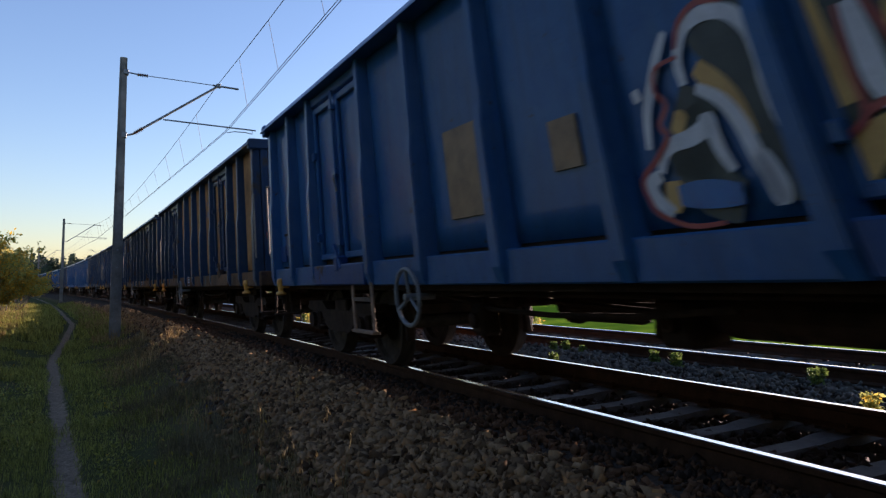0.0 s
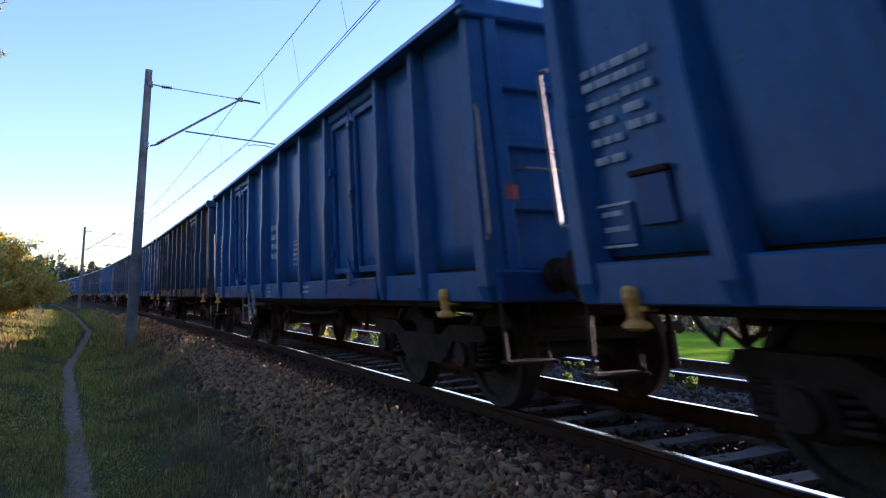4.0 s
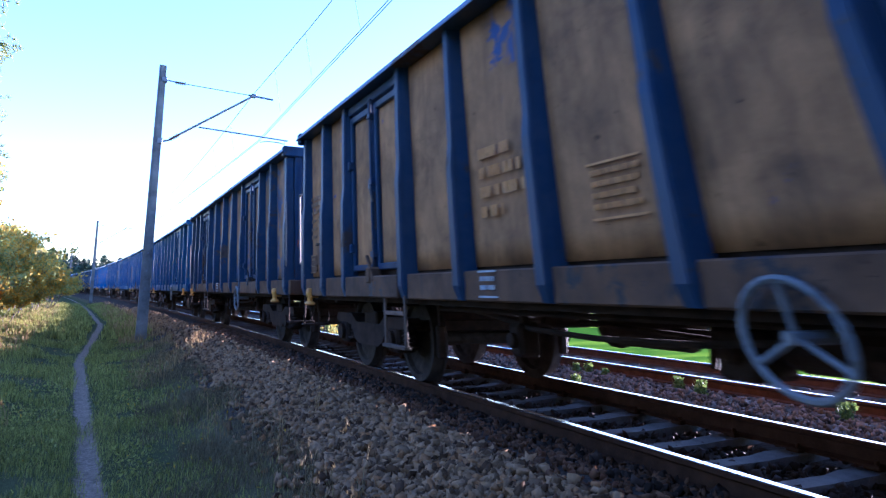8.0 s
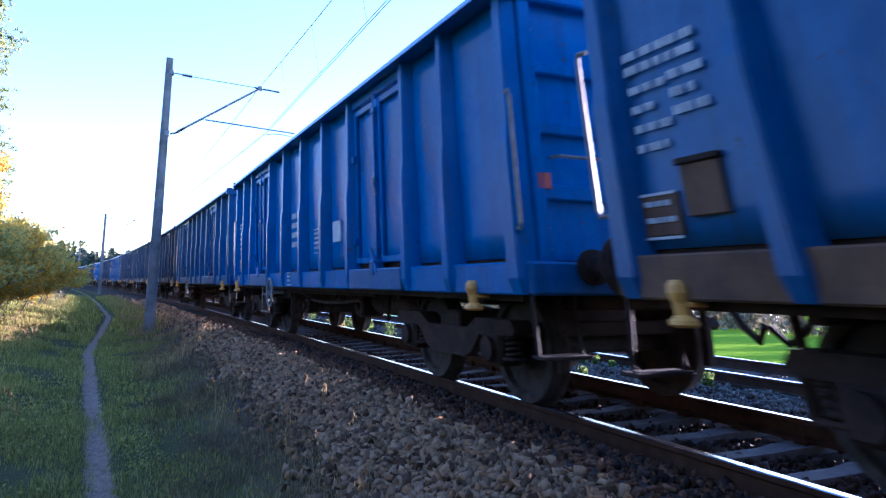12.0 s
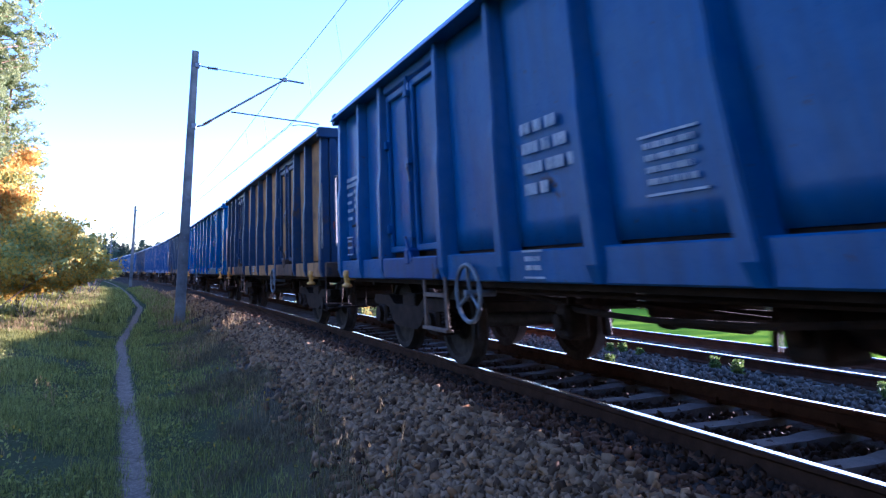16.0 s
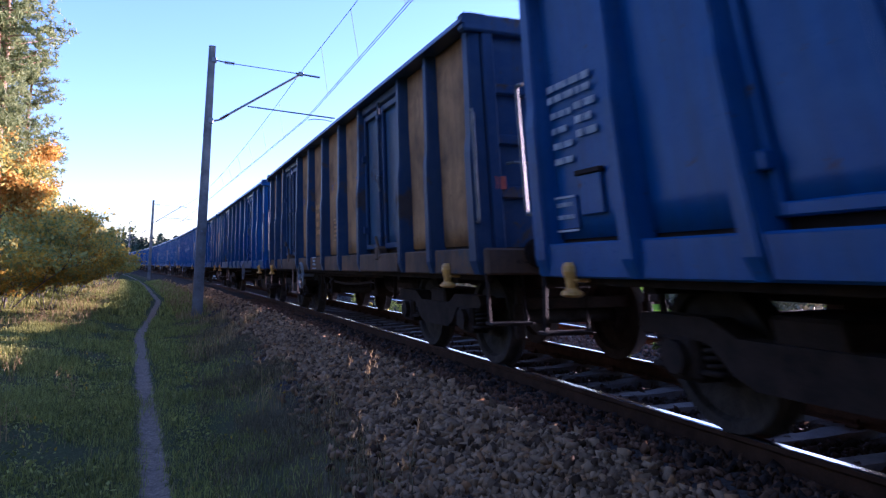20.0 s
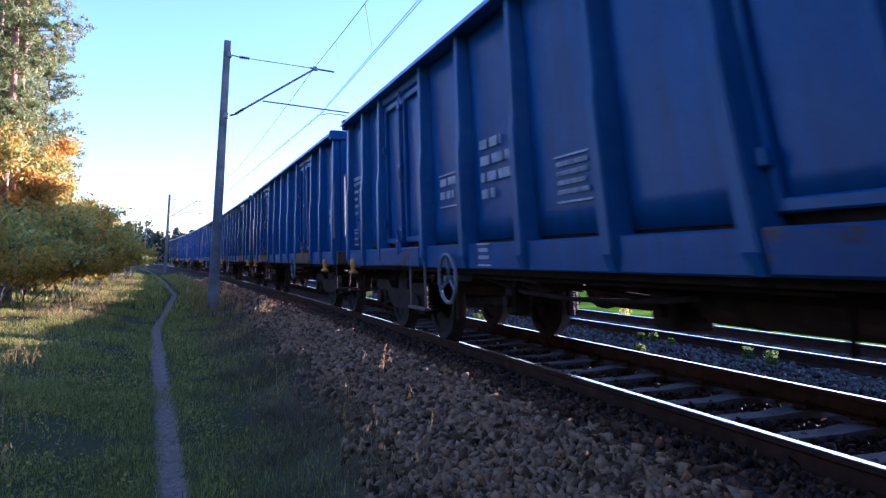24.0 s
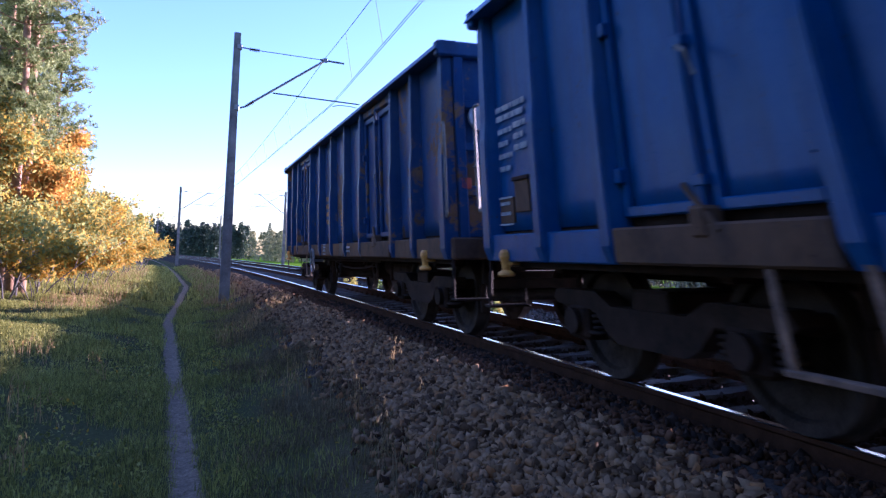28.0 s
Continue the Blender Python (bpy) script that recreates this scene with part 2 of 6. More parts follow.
def tube(bm, pts, r, sides=8, closed=False):
    """A bar of round section along points."""
    pts = [Vector(p) for p in pts]
    n, rings = len(pts), []
    for i, p in enumerate(pts):
        a = pts[(i - 1) % n] if closed or i else p
        b = pts[(i + 1) % n] if closed or i < n - 1 else p
        d = (b - a).normalized()
        u = d.cross(Vector((0, 0, 1)) if abs(d.z) < 0.95 else Vector((1, 0, 0))).normalized()
        w = d.cross(u)
        rr = r[i] if isinstance(r, (list, tuple)) else r
        rings.append([bm.verts.new(p + rr * (math.cos(k * math.tau / sides) * u + math.sin(k * math.tau / sides) * w)) for k in range(sides)])
    for i in range(n if closed else n - 1):
        a, b = rings[i], rings[(i + 1) % n]
        for k in range(sides):
            bm.faces.new((a[k], a[(k + 1) % sides], b[(k + 1) % sides], b[k]))
    if not closed:
        bm.faces.new(rings[0][::-1])
        bm.faces.new(rings[-1])


def lathe(bm, prof, axis="x", origin=(0, 0, 0), sides=28):
    """A turned body: prof of (along, radius), closed on itself where radius is zero."""
    rings = []
    for a, r in prof:
        ring = []
        for k in range(sides):
            c, s = math.cos(k * math.tau / sides) * r, math.sin(k * math.tau / sides) * r
            p = {"x": (a, c, s), "y": (c, a, s), "z": (c, s, a)}[axis]
            ring.append(bm.verts.new(Vector(p) + Vector(origin)))
        rings.append(ring)
    for a, b in zip(rings, rings[1:]):
        for k in range(sides):
            bm.faces.new((a[k], a[(k + 1) % sides], b[(k + 1) % sides], b[k]))
    bm.faces.new(rings[0][::-1])
    bm.faces.new(rings[-1])
    bmesh.ops.recalc_face_normals(bm, faces=bm.faces)


def part(name, bm, material, parent, label="", m=None, smooth=False):
    """One mesh object under a thing or a part. bm: a bmesh, or a mesh that alike pieces share."""
    me = bm if isinstance(bm, bpy.types.Mesh) else mesh_of(bm, smooth)
    if not me.materials:
        me.materials.append(material)
    ob = new(name, me)
    ob.parent = parent
    if m is not None:
        ob.matrix_basis = m
    return tagged(ob, label)


def thing(name, label, category, group="", m=None, kind=""):
    ob = new(name)
    ob.empty_display_size = 0.2
    if m is not None:
        ob.matrix_basis = m
    return tagged(ob, label, category, group, kind)


def solid(name, bm, material, label, category="", group="", kind="", m=None, smooth=False):
    me = bm if isinstance(bm, bpy.types.Mesh) else mesh_of(bm, smooth)
    if not me.materials:
        me.materials.append(material)
    ob = new(name, me)
    if m is not None:
        ob.matrix_basis = m
    return tagged(ob, label, category, group, kind)


def from_arrays(verts, faces, material, smooth=False):
    me = bpy.data.meshes.new("mesh")
    me.from_pydata([tuple(v) for v in verts], [], [tuple(f) for f in faces])
    me.materials.append(material)
    if smooth:
        me.polygons.foreach_set("use_smooth", [True] * len(me.polygons))
    return me


# ---- ground ----
def ground_mesh(s_list, o_list, material):
    s, o = np.meshgrid(np.array(s_list), np.array(o_list), indexing="ij")
    z = ground_z(s, o)
    v = at_many(s.ravel(), o.ravel(), z.ravel())
    n, m = s.shape
    i = (np.arange(n - 1)[:, None] * m + np.arange(m - 1)[None, :]).ravel()
    return from_arrays(v.tolist(), np.stack([i, i + m, i + m + 1, i + 1], -1).tolist(), material, True)


def ground_material():
    """Soil, short grass, trodden path, ballast dust and mown field, told apart by where they lie across the track."""
    m, nt, b = nodes_of("verge_and_field")
    geo = nt.nodes.new("ShaderNodeAttribute")
    geo.attribute_name = "across"
    off = geo.outputs["Fac"]
    trod = nt.nodes.new("ShaderNodeAttribute")
    trod.attribute_name = "trod"
    v = coords(nt)
    big, mid, fine = noise_node(nt, 0.35, 5, 0.6, None, v), noise_node(nt, 3.0, 6, 0.7, None, v), noise_node(nt, 40, 5, 0.75, None, v)
    grass = blend(nt, mid, ramp(nt, fine, ((0.3, (0.045, 0.058, 0.02)), (0.7, (0.13, 0.145, 0.055)))), ramp(nt, fine, ((0.3, (0.045, 0.037, 0.02)), (0.7, (0.12, 0.10, 0.055)))))
    soil = blend(nt, ramp(nt, noise_node(nt, 14, 5, 0.7, None, v), ((0.35, (0, 0, 0)), (0.7, (1, 1, 1)))), ramp(nt, fine, ((0.3, (0.22, 0.15, 0.10)), (0.7, (0.46, 0.335, 0.235)))), ramp(nt, fine, ((0.3, (0.09, 0.065, 0.042)), (0.7, (0.25, 0.18, 0.12)))))
    bed = ramp(nt, fine, ((0.3, (0.035, 0.027, 0.021)), (0.75, (0.12, 0.095, 0.075))))
    field = blend(nt, mid, (0.13, 0.25, 0.015), (0.24, 0.34, 0.025))
    wob = calc(nt, "ADD", off, calc(nt, "MULTIPLY", calc(nt, "SUBTRACT", mid, 0.5), 0.9))
    wob_far = calc(nt, "ADD", calc(nt, "MULTIPLY", calc(nt, "ADD", off, 3.2), 0.7), mid)
    withered = ramp(nt, fine, ((0.3, (0.055, 0.046, 0.022)), (0.7, (0.17, 0.13, 0.07))))
    grass = blend(nt, calc(nt, "MULTIPLY", ramp(nt, wob_far, ((0.3, (0, 0, 0)), (0.7, (1, 1, 1)))), calc(nt, "LESS_THAN", wob, 1.0)), grass, withered)
    onbed = calc(nt, "MULTIPLY", calc(nt, "GREATER_THAN", wob, -2.65), calc(nt, "LESS_THAN", wob, 6.8))
    col = blend(nt, onbed, grass, bed)
    col = blend(nt, calc(nt, "GREATER_THAN", wob, 8.6), col, field)
    edge = ramp(nt, calc(nt, "ADD", trod.outputs["Fac"], calc(nt, "MULTIPLY", calc(nt, "SUBTRACT", noise_node(nt, 9, 4, 0.7, None, v), 0.5), 1.1)), ((0.42, (0, 0, 0)), (0.62, (1, 1, 1))))
    col = blend(nt, edge, col, soil)
    nt.links.new(col, b.inputs["Base Color"])
    b.inputs["Roughness"].default_value, b.inputs["Specular IOR Level"].default_value = 0.95, 0.0
    bump(nt, b, calc(nt, "ADD", mid, fine), 0.5, 0.03)
    return m


GROUND = ground_material()
_s = np.concatenate([np.arange(-620, -30, 15), np.arange(-30, -2, 1.0), np.arange(-2, 14, 0.2), np.arange(14, 40, 0.5), np.arange(40, 130, 2), np.arange(130, 760, 15)])
_o = np.concatenate([[-400, -250, -140, -80, -50, -32, -22, -16, -13, -11, -9.5, -8.5, -7.5, -7, -6.5, -6, -5.6, -5.2], np.arange(-4.9, -1.2, 0.1), np.arange(-1.2, 8.2, 0.25), [8.5, 9, 10, 12, 15, 20, 30, 45, 65, 90, 140, 220, 320, 400]])
_me = ground_mesh(_s, _o, GROUND)
_ss, _oo = np.meshgrid(_s, _o, indexing="ij")
_me.attributes.new("across", "FLOAT", "POINT").data.foreach_set("value", _oo.ravel().astype(np.float32))
_me.attributes.new("trod", "FLOAT", "POINT").data.foreach_set("value", np.exp(-((_oo - np.interp(_ss, PATH_S, PATH_O)) / 0.12) ** 2).ravel().astype(np.float32))
tagged(new("ground", _me), "grassy verge with a trodden footpath beside ballast and a green field", "ground", kind="structure")
bm = bmesh.new()
lathe(bm, ((-1.6, 4200), (-1.55, 4200)), "z", (0, 0, 0), 64)
solid("ground_plain", bm, plain("far_fields", (0.05, 0.06, 0.02), (0.12, 0.13, 0.05), 0.02, 0.95, specular=0.1), "flat farmland that reaches the horizon", "ground", kind="structure")


# ---- the two tracks ----
def swept(prof, s0, s1, off, z, step, material):
    """A bar of fixed section along the track."""
    ss = np.arange(s0, s1 + 0.01, step)
    n, k = len(ss), len(prof)
    v = np.concatenate([at_many(ss, np.full(n, off + px), np.full(n, z + pz)) for px, pz in prof]).reshape(k, n, 3)
    faces = []
    for a in range(k):
        b = (a + 1) % k
        faces += [(a * n + i, a * n + i + 1, b * n + i + 1, b * n + i) for i in range(n - 1)]
    faces += [tuple(a * n for a in range(k)), tuple(a * n + n - 1 for a in range(k - 1, -1, -1))]
    return from_arrays(v.reshape(-1, 3).tolist(), faces, material)


RAIL_PROF = ((-0.034, -0.012), (-0.026, -0.004), (0.026, -0.004), (0.034, -0.012), (0.034, -0.035), (0.010, -0.05), (0.010, -0.13), (0.07, -0.15), (0.07, -0.16), (-0.07, -0.16), (-0.07, -0.15), (-0.010, -0.13), (-0.010, -0.05), (-0.034, -0.035))
HEAD_PROF = ((-0.034, -0.006), (-0.028, 0.001), (0.028, 0.001), (0.034, -0.006))


def sleeper_mesh():
    bm = bmesh.new()
    # monoblock sleeper, waisted in the middle
    secs = ((-1.28, 0.14, 0.19, -0.02), (-1.22, 0.15, 0.20, 0.0), (-0.45, 0.14, 0.19, 0.0), (-0.3, 0.12, 0.15, -0.015), (0.3, 0.12, 0.15, -0.015), (0.45, 0.14, 0.19, 0.0), (1.22, 0.15, 0.20, 0.0), (1.28, 0.14, 0.19, -0.02))
    rings = [[bm.verts.new((x, y, z)) for y, z in ((-w * 0.9, -0.22), (w * 0.9, -0.22), (w * 0.72, t), (-w * 0.72, t))] for x, w, _, t in secs]
    for a, b in zip(rings, rings[1:]):
        for k in range(4):
            bm.faces.new((a[k], a[(k + 1) % 4], b[(k + 1) % 4], b[k]))
    bm.faces.new(rings[0][::-1]), bm.faces.new(rings[-1])
    bmesh.ops.recalc_face_normals(bm, faces=bm.faces)
    me = mesh_of(bm)
    me.materials.append(SLEEPER)
    return me


def clip_mesh():
    bm = bmesh.new()
    for x in (-0.085, 0.085):
        box(bm, x - 0.035, x + 0.035, -0.06, 0.06, 0.0, 0.035, 0.008)
        tube(bm, [(x, -0.02, 0.03), (x, -0.02, 0.065)], 0.018, 6)
    me = mesh_of(bm)
    me.materials.append(RAIL_SIDE)
    return me


SLEEPER_ME, CLIP_ME = sleeper_mesh(), clip_mesh()


def railway(name, off, first, last, label):
    tr = thing(name, label, "railway track", "railway tracks", kind="structure")
    for side in (-0.7535, 0.7535):
        r = part("rail", swept(RAIL_PROF, -300, 400, off + side, side * math.tan(radians(CANT)), 2.0, RAIL_SIDE), RAIL_SIDE, tr, "rust-brown steel rail")
        part("rail_head", swept(HEAD_PROF, -300, 400, off + side, side * math.tan(radians(CANT)), 2.0, RAIL_HEAD), RAIL_HEAD, r, "polished running surface of the rail")
    s, i = first, 0
    while s < last:
        h = line(s)[2]
        sl = part("sleeper", SLEEPER_ME, SLEEPER, tr, "", rail_pose(s, off, -0.165))
        if s < 22 and off < 1:
            for side in (-0.7535, 0.7535):
                part("rail_fastening", CLIP_ME, RAIL_SIDE, sl, "", pose(side, 0, 0))
        s += 0.6
        i += 1
    return tr


railway("track", 0.0, -10.0, 80.0, "railway track with polished rails on concrete sleepers in ballast")
railway("track", TRACK_2, -10.0, 60.0, "second railway track with polished rails beside weedy ballast")

# ---- overhead line ----
MAST_S = (-33.3, 22.25, 77.8, 133.65, 189.5)
MAST_OFF = -2.93


def mast(s, off, side, label, lean=0.0):
    """Concrete mast with a hinged cantilever. side: 1 reaches to the right."""
    h = math.degrees(line(s)[2])
    foot = float(ground_z(s, off))
    m = thing("catenary_mast", label, "catenary mast", "overhead line masts", pose(*at(s, off, foot), 0, lean, h + (0 if side > 0 else 180)))
    top = 7.4 - foot
    bm = bmesh.new()
    prof = ((-0.5, 0.155, 0.13), (0.0, 0.15, 0.125), (top, 0.095, 0.08))
    rings = []
    for z, a, b in prof:
        rings.append([bm.verts.new((x, y, z)) for x, y in ((-a, -b * 0.55), (-a * 0.45, -b * 0.55), (-a * 0.45, -b * 0.8), (a * 0.45, -b * 0.8), (a * 0.45, -b * 0.55), (a, -b * 0.55), (a, b * 0.55), (a * 0.45, b * 0.55), (a * 0.45, b * 0.8), (-a * 0.45, b * 0.8), (-a * 0.45, b * 0.55), (-a, b * 0.55))])
    for a, b in zip(rings, rings[1:]):
        for k in range(12):
            bm.faces.new((a[k], a[(k + 1) % 12], b[(k + 1) % 12], b[k]))
    bm.faces.new(rings[-1])
    bmesh.ops.recalc_face_normals(bm, faces=bm.faces)
    pole = part("pole", bm, CONCRETE, m, "weathered grey mast pole")
    for z in (0.5, 1.0, 1.5, 2.0, 2.5):
        bm = bmesh.new()
        tube(bm, [(0.0, -0.125, z), (0.0, -0.09, z)], 0.022, 6)
        part("bolt", bm, GALV, pole)
    z0 = 0.19 - foot

    def P(x, z, y=0.0):
        return (x + 2.93, y, z + z0)
    bm = bmesh.new()
    tube(bm, [P(-2.8, 6.80), P(-2.56, 6.78)], 0.02, 6)
    box(bm, 0.0, 0.14, -0.1, 0.1, 6.72 + z0, 6.86 + z0, 0.01)
    part("tie_bracket", bm, GALV, m)
    ins = bmesh.new()
    lathe(ins, [(a, r) for i in range(5) for a, r in ((i * 0.06, 0.022), (i * 0.06 + 0.02, 0.055), (i * 0.06 + 0.035, 0.055), (i * 0.06 + 0.045, 0.022))], "x", P(-2.56, 6.775), 12)
    part("insulator", ins, INSULATOR, m, "ribbed brown insulator")
    bm = bmesh.new()
    tube(bm, [P(-2.27, 6.772), P(-0.29, 6.76)], 0.012, 6)
    part("tie_rod", bm, GALV, m)
    bm = bmesh.new()
    tube(bm, [P(-2.8, 4.98), P(-2.62, 5.04)], 0.03, 6)
    box(bm, 0.0, 0.14, -0.1, 0.1, 4.9 + z0, 5.06 + z0, 0.01)
    part("hinge_bracket", bm, GALV, m)
    ins = bmesh.new()
    d = Vector((2.33, 0, 1.77)).normalized()
    for i in range(5):
        c = Vector(P(-2.62, 5.04)) + d * (0.05 + i * 0.055)
        tube(ins, [c, c + d * 0.02, c + d * 0.04], [0.03, 0.065, 0.03], 10)
    tube(ins, [Vector(P(-2.62, 5.04)), Vector(P(-2.62, 5.04)) + d * 0.36], 0.03, 8)
    part("insulator", ins, INSULATOR, m, "ribbed brown insulator")
    bm = bmesh.new()
    e = Vector(P(-0.29, 6.76))
    tube(bm, [Vector(P(-2.62, 5.04)) + d * 0.34, e, ], 0.035, 8)
    part("bracket_tube", bm, GALV, m, "slanted bracket tube")
    bm = bmesh.new()
    tube(bm, [P(-0.45, 6.76), P(0.30, 6.74)], 0.03, 8)
    box(bm, 2.93 - 0.36, 2.93 - 0.22, -0.05, 0.05, 6.70 + z0, 6.82 + z0, 0.01)
    part("top_fitting", bm, GALV, m)
    bm = bmesh.new()
    tube(bm, [P(-1.83, 5.55), P(0.85, 5.52)], 0.022, 8)
    part("registration_tube", bm, GALV, m)
    bm = bmesh.new()
    tube(bm, [P(0.75, 5.52), P(0.75, 5.40), P(0.55, 5.43), P(0.2, 5.42), P(0.0, 5.36)], 0.014, 6)
    part("steady_arm", bm, GALV, m)
    return m


LB = "weathered concrete catenary mast with a cantilever and brown insulators"
for s in MAST_S:
    mast(s, MAST_OFF, 1, LB, 0.6)
for s in (19.0, 74.8, 130.5):
    mast(s, TRACK_2 + 2.93, -1, "concrete catenary mast beside the second track", 0.0)


def overhead(off, lay, label):
    """Messenger and twin contact wires with droppers, span by span."""
    mess = bmesh.new()
    wires = [bmesh.new(), bmesh.new()]
    drops = []
    for a, b in zip(MAST_S, MAST_S[1:]):
        n = 16
        pm, pc = [], ([], [])
        for i in range(n + 1):
            u = i / n
            # straight chords between masts
            c = at(a, off).lerp(at(b, off), u)
            q = at(a, off + lay).lerp(at(b, off + lay), u)
            sag = 0.88 * 4 * u * (1 - u)
            pm.append(Vector((q.x, q.y, 6.98 - sag)))
            for k in (0, 1):
                pc[k].append(Vector((c.x - 0.02 + 0.05 * k, c.y, 5.56 - 0.04 * 4 * u * (1 - u))))
        tube(mess, pm, 0.009, 5)
        for k in (0, 1):
            tube(wires[k], pc[k], 0.008, 5)
        for i in range(1, n):
            bm = bmesh.new()
            tube(bm, [pm[i], pc[0][i]], 0.005, 4)
            drops.append(bm)
    w = solid("messenger_wire", mess, WIRE, label, "wire")
    for bm in drops:
        part("dropper", bm, WIRE, w)
    for k in (0, 1):
        solid("contact_wire", wires[k], WIRE, "thin copper contact wire hung over the rails", "wire")


overhead(0.02, -0.24, "sagging messenger wire with droppers above the near track")
overhead(TRACK_2 - 0.05, 0.3, "sagging messenger wire with droppers above the second track")


# ---- open coal wagons ----
PITCH, SPEED = 14.04, 19.333
HALF = 6.45
FLOOR, RIM = 1.08, 3.245
SHEET_X, RIB_X = 1.29, 1.442
DOOR_TOP = 3.0
RIBS = (-5.3, -4.33, -2.47, -1.25, 0.0, 1.25, 2.47, 4.33, 5.3)
SHEET, RIBP, SILLP = PAINTS["blue"], bpy.data.materials.new("rib_slot"), bpy.data.materials.new("sill_slot")
SKIRT = bpy.data.materials.new("skirt_slot")


def dented(y0, y1, z0, z1, seed, depth=0.018, nx=8, nz=10, thick=0.012):
    """A steel sheet with shallow dents between its ribs, facing -x."""
    rnd = random.Random(seed)
    spots = [(rnd.uniform(y0, y1), rnd.uniform(z0, z1), rnd.uniform(0.15, 0.45), rnd.uniform(-1, 1) * depth) for _ in range(7)]
    bm = bmesh.new()
    grid = []
    for i in range(nx + 1):
        row = []
        for k in range(nz + 1):
            y, z = y0 + (y1 - y0) * i / nx, z0 + (z1 - z0) * k / nz
            e = min(i, nx - i) / nx * min(k, nz - k) / nz * 8
            d = sum(a * math.exp(-((y - p) ** 2 + (z - q) ** 2) / (r * r)) for p, q, r, a in spots)
            row.append(bm.verts.new((-SHEET_X + d * min(e, 1.0), y, z)))
        grid.append(row)
    for i in range(nx):
        for k in range(nz):
            bm.faces.new((grid[i][k], grid[i][k + 1], grid[i + 1][k + 1], grid[i + 1][k]))
    r = bmesh.ops.extrude_face_region(bm, geom=bm.faces[:])
    bmesh.ops.translate(bm, verts=[v for v in r["geom"] if isinstance(v, bmesh.types.BMVert)], vec=(thick, 0, 0))
    bmesh.ops.recalc_face_normals(bm, faces=bm.faces)
    return mesh_of(bm, True)


def rib_mesh(width=0.17, lower=RIB_X):
    """Pressed rib: deep at the foot, kinked at mid-height and thin at the top."""
    bm = bmesh.new()
    rings = []
    for z, x, w in ((0.835, lower - 0.035, width * 0.9), (0.95, lower, width), (1.95, lower - 0.006, width * 0.96), (2.12, lower - 0.028, width * 0.9), (RIM - 0.10, lower - 0.045, width * 0.86)):
        rings.append([bm.verts.new(p) for p in ((-SHEET_X + 0.02, -w / 2 - 0.02, z), (-x, -w / 2 + 0.02, z), (-x, w / 2 - 0.02, z), (-SHEET_X + 0.02, w / 2 + 0.02, z))])
    for a, b in zip(rings, rings[1:]):
        for k in range(4):
            bm.faces.new((a[k], a[(k + 1) % 4], b[(k + 1) % 4], b[k]))
    bm.faces.new(rings[0][::-1]), bm.faces.new(rings[-1])
    bmesh.ops.recalc_face_normals(bm, faces=bm.faces)
    es = [e for e in bm.edges if abs(e.verts[0].co.z - e.verts[1].co.z) > 0.05]
    bmesh.ops.bevel(bm, geom=es, offset=0.012, segments=2, affect="EDGES")
    return mesh_of(bm)


def rim_bar(bm, y0, y1):
    """Hollow top rim: an outer face that leans back, a rounded shoulder and a flat top."""
    prof = ((-RIB_X - 0.03, RIM - 0.105), (-RIB_X - 0.028, RIM - 0.09), (-RIB_X + 0.022, RIM - 0.012), (-RIB_X + 0.05, RIM), (-SHEET_X + 0.06, RIM), (-SHEET_X + 0.06, RIM - 0.105))
    a, b = ([bm.verts.new((x, y, z)) for x, z in prof] for y in (y0, y1))
    bm.faces.new(a), bm.faces.new(b[::-1])
    for i in range(len(prof)):
        j = (i + 1) % len(prof)
        bm.faces.new((a[i], a[j], b[j], b[i]))
    bmesh.ops.recalc_face_normals(bm, faces=bm.faces)


def mirrored(me):
    m2 = me.copy()
    m2.transform(Matrix.Diagonal((-1, 1, 1, 1)))
    m2.flip_normals()
    return m2


def wheelset_mesh():
    bm = bmesh.new()
    for s in (-1, 1):
        x = s * 0.75
        prof = [(x - s * 0.085, 0.49), (x - s * 0.06, 0.49), (x - s * 0.045, 0.465), (x + s * 0.065, 0.455), (x + s * 0.065, 0.39), (x + s * 0.02, 0.37), (x + s * 0.0, 0.2), (x + s * 0.05, 0.13), (x + s * 0.05, 0.09), (x - s * 0.08, 0.09), (x - s * 0.08, 0.13), (x - s * 0.02, 0.2), (x - s * 0.02, 0.37), (x - s * 0.085, 0.39)]
        rings = []
        for a, r in prof:
            rings.append([bm.verts.new((a, r * math.cos(k * math.tau / 32), r * math.sin(k * math.tau / 32))) for k in range(32)])
        for a, b in zip(rings, rings[1:] + rings[:1]):
            for k in range(32):
                bm.faces.new((a[k], a[(k + 1) % 32], b[(k + 1) % 32], b[k]))
    tube(bm, [(-1.06, 0, 0), (1.06, 0, 0)], 0.075, 12)
    for s in (-1, 1):
        for k in range(3):
            a = k * math.tau / 3
            box(bm, s * 1.06 - 0.012, s * 1.06 + 0.012, math.cos(a) * 0.045 - 0.012, math.cos(a) * 0.045 + 0.012, math.sin(a) * 0.045 - 0.012, math.sin(a) * 0.045 + 0.012)
    bmesh.ops.recalc_face_normals(bm, faces=bm.faces)
    return mesh_of(bm)


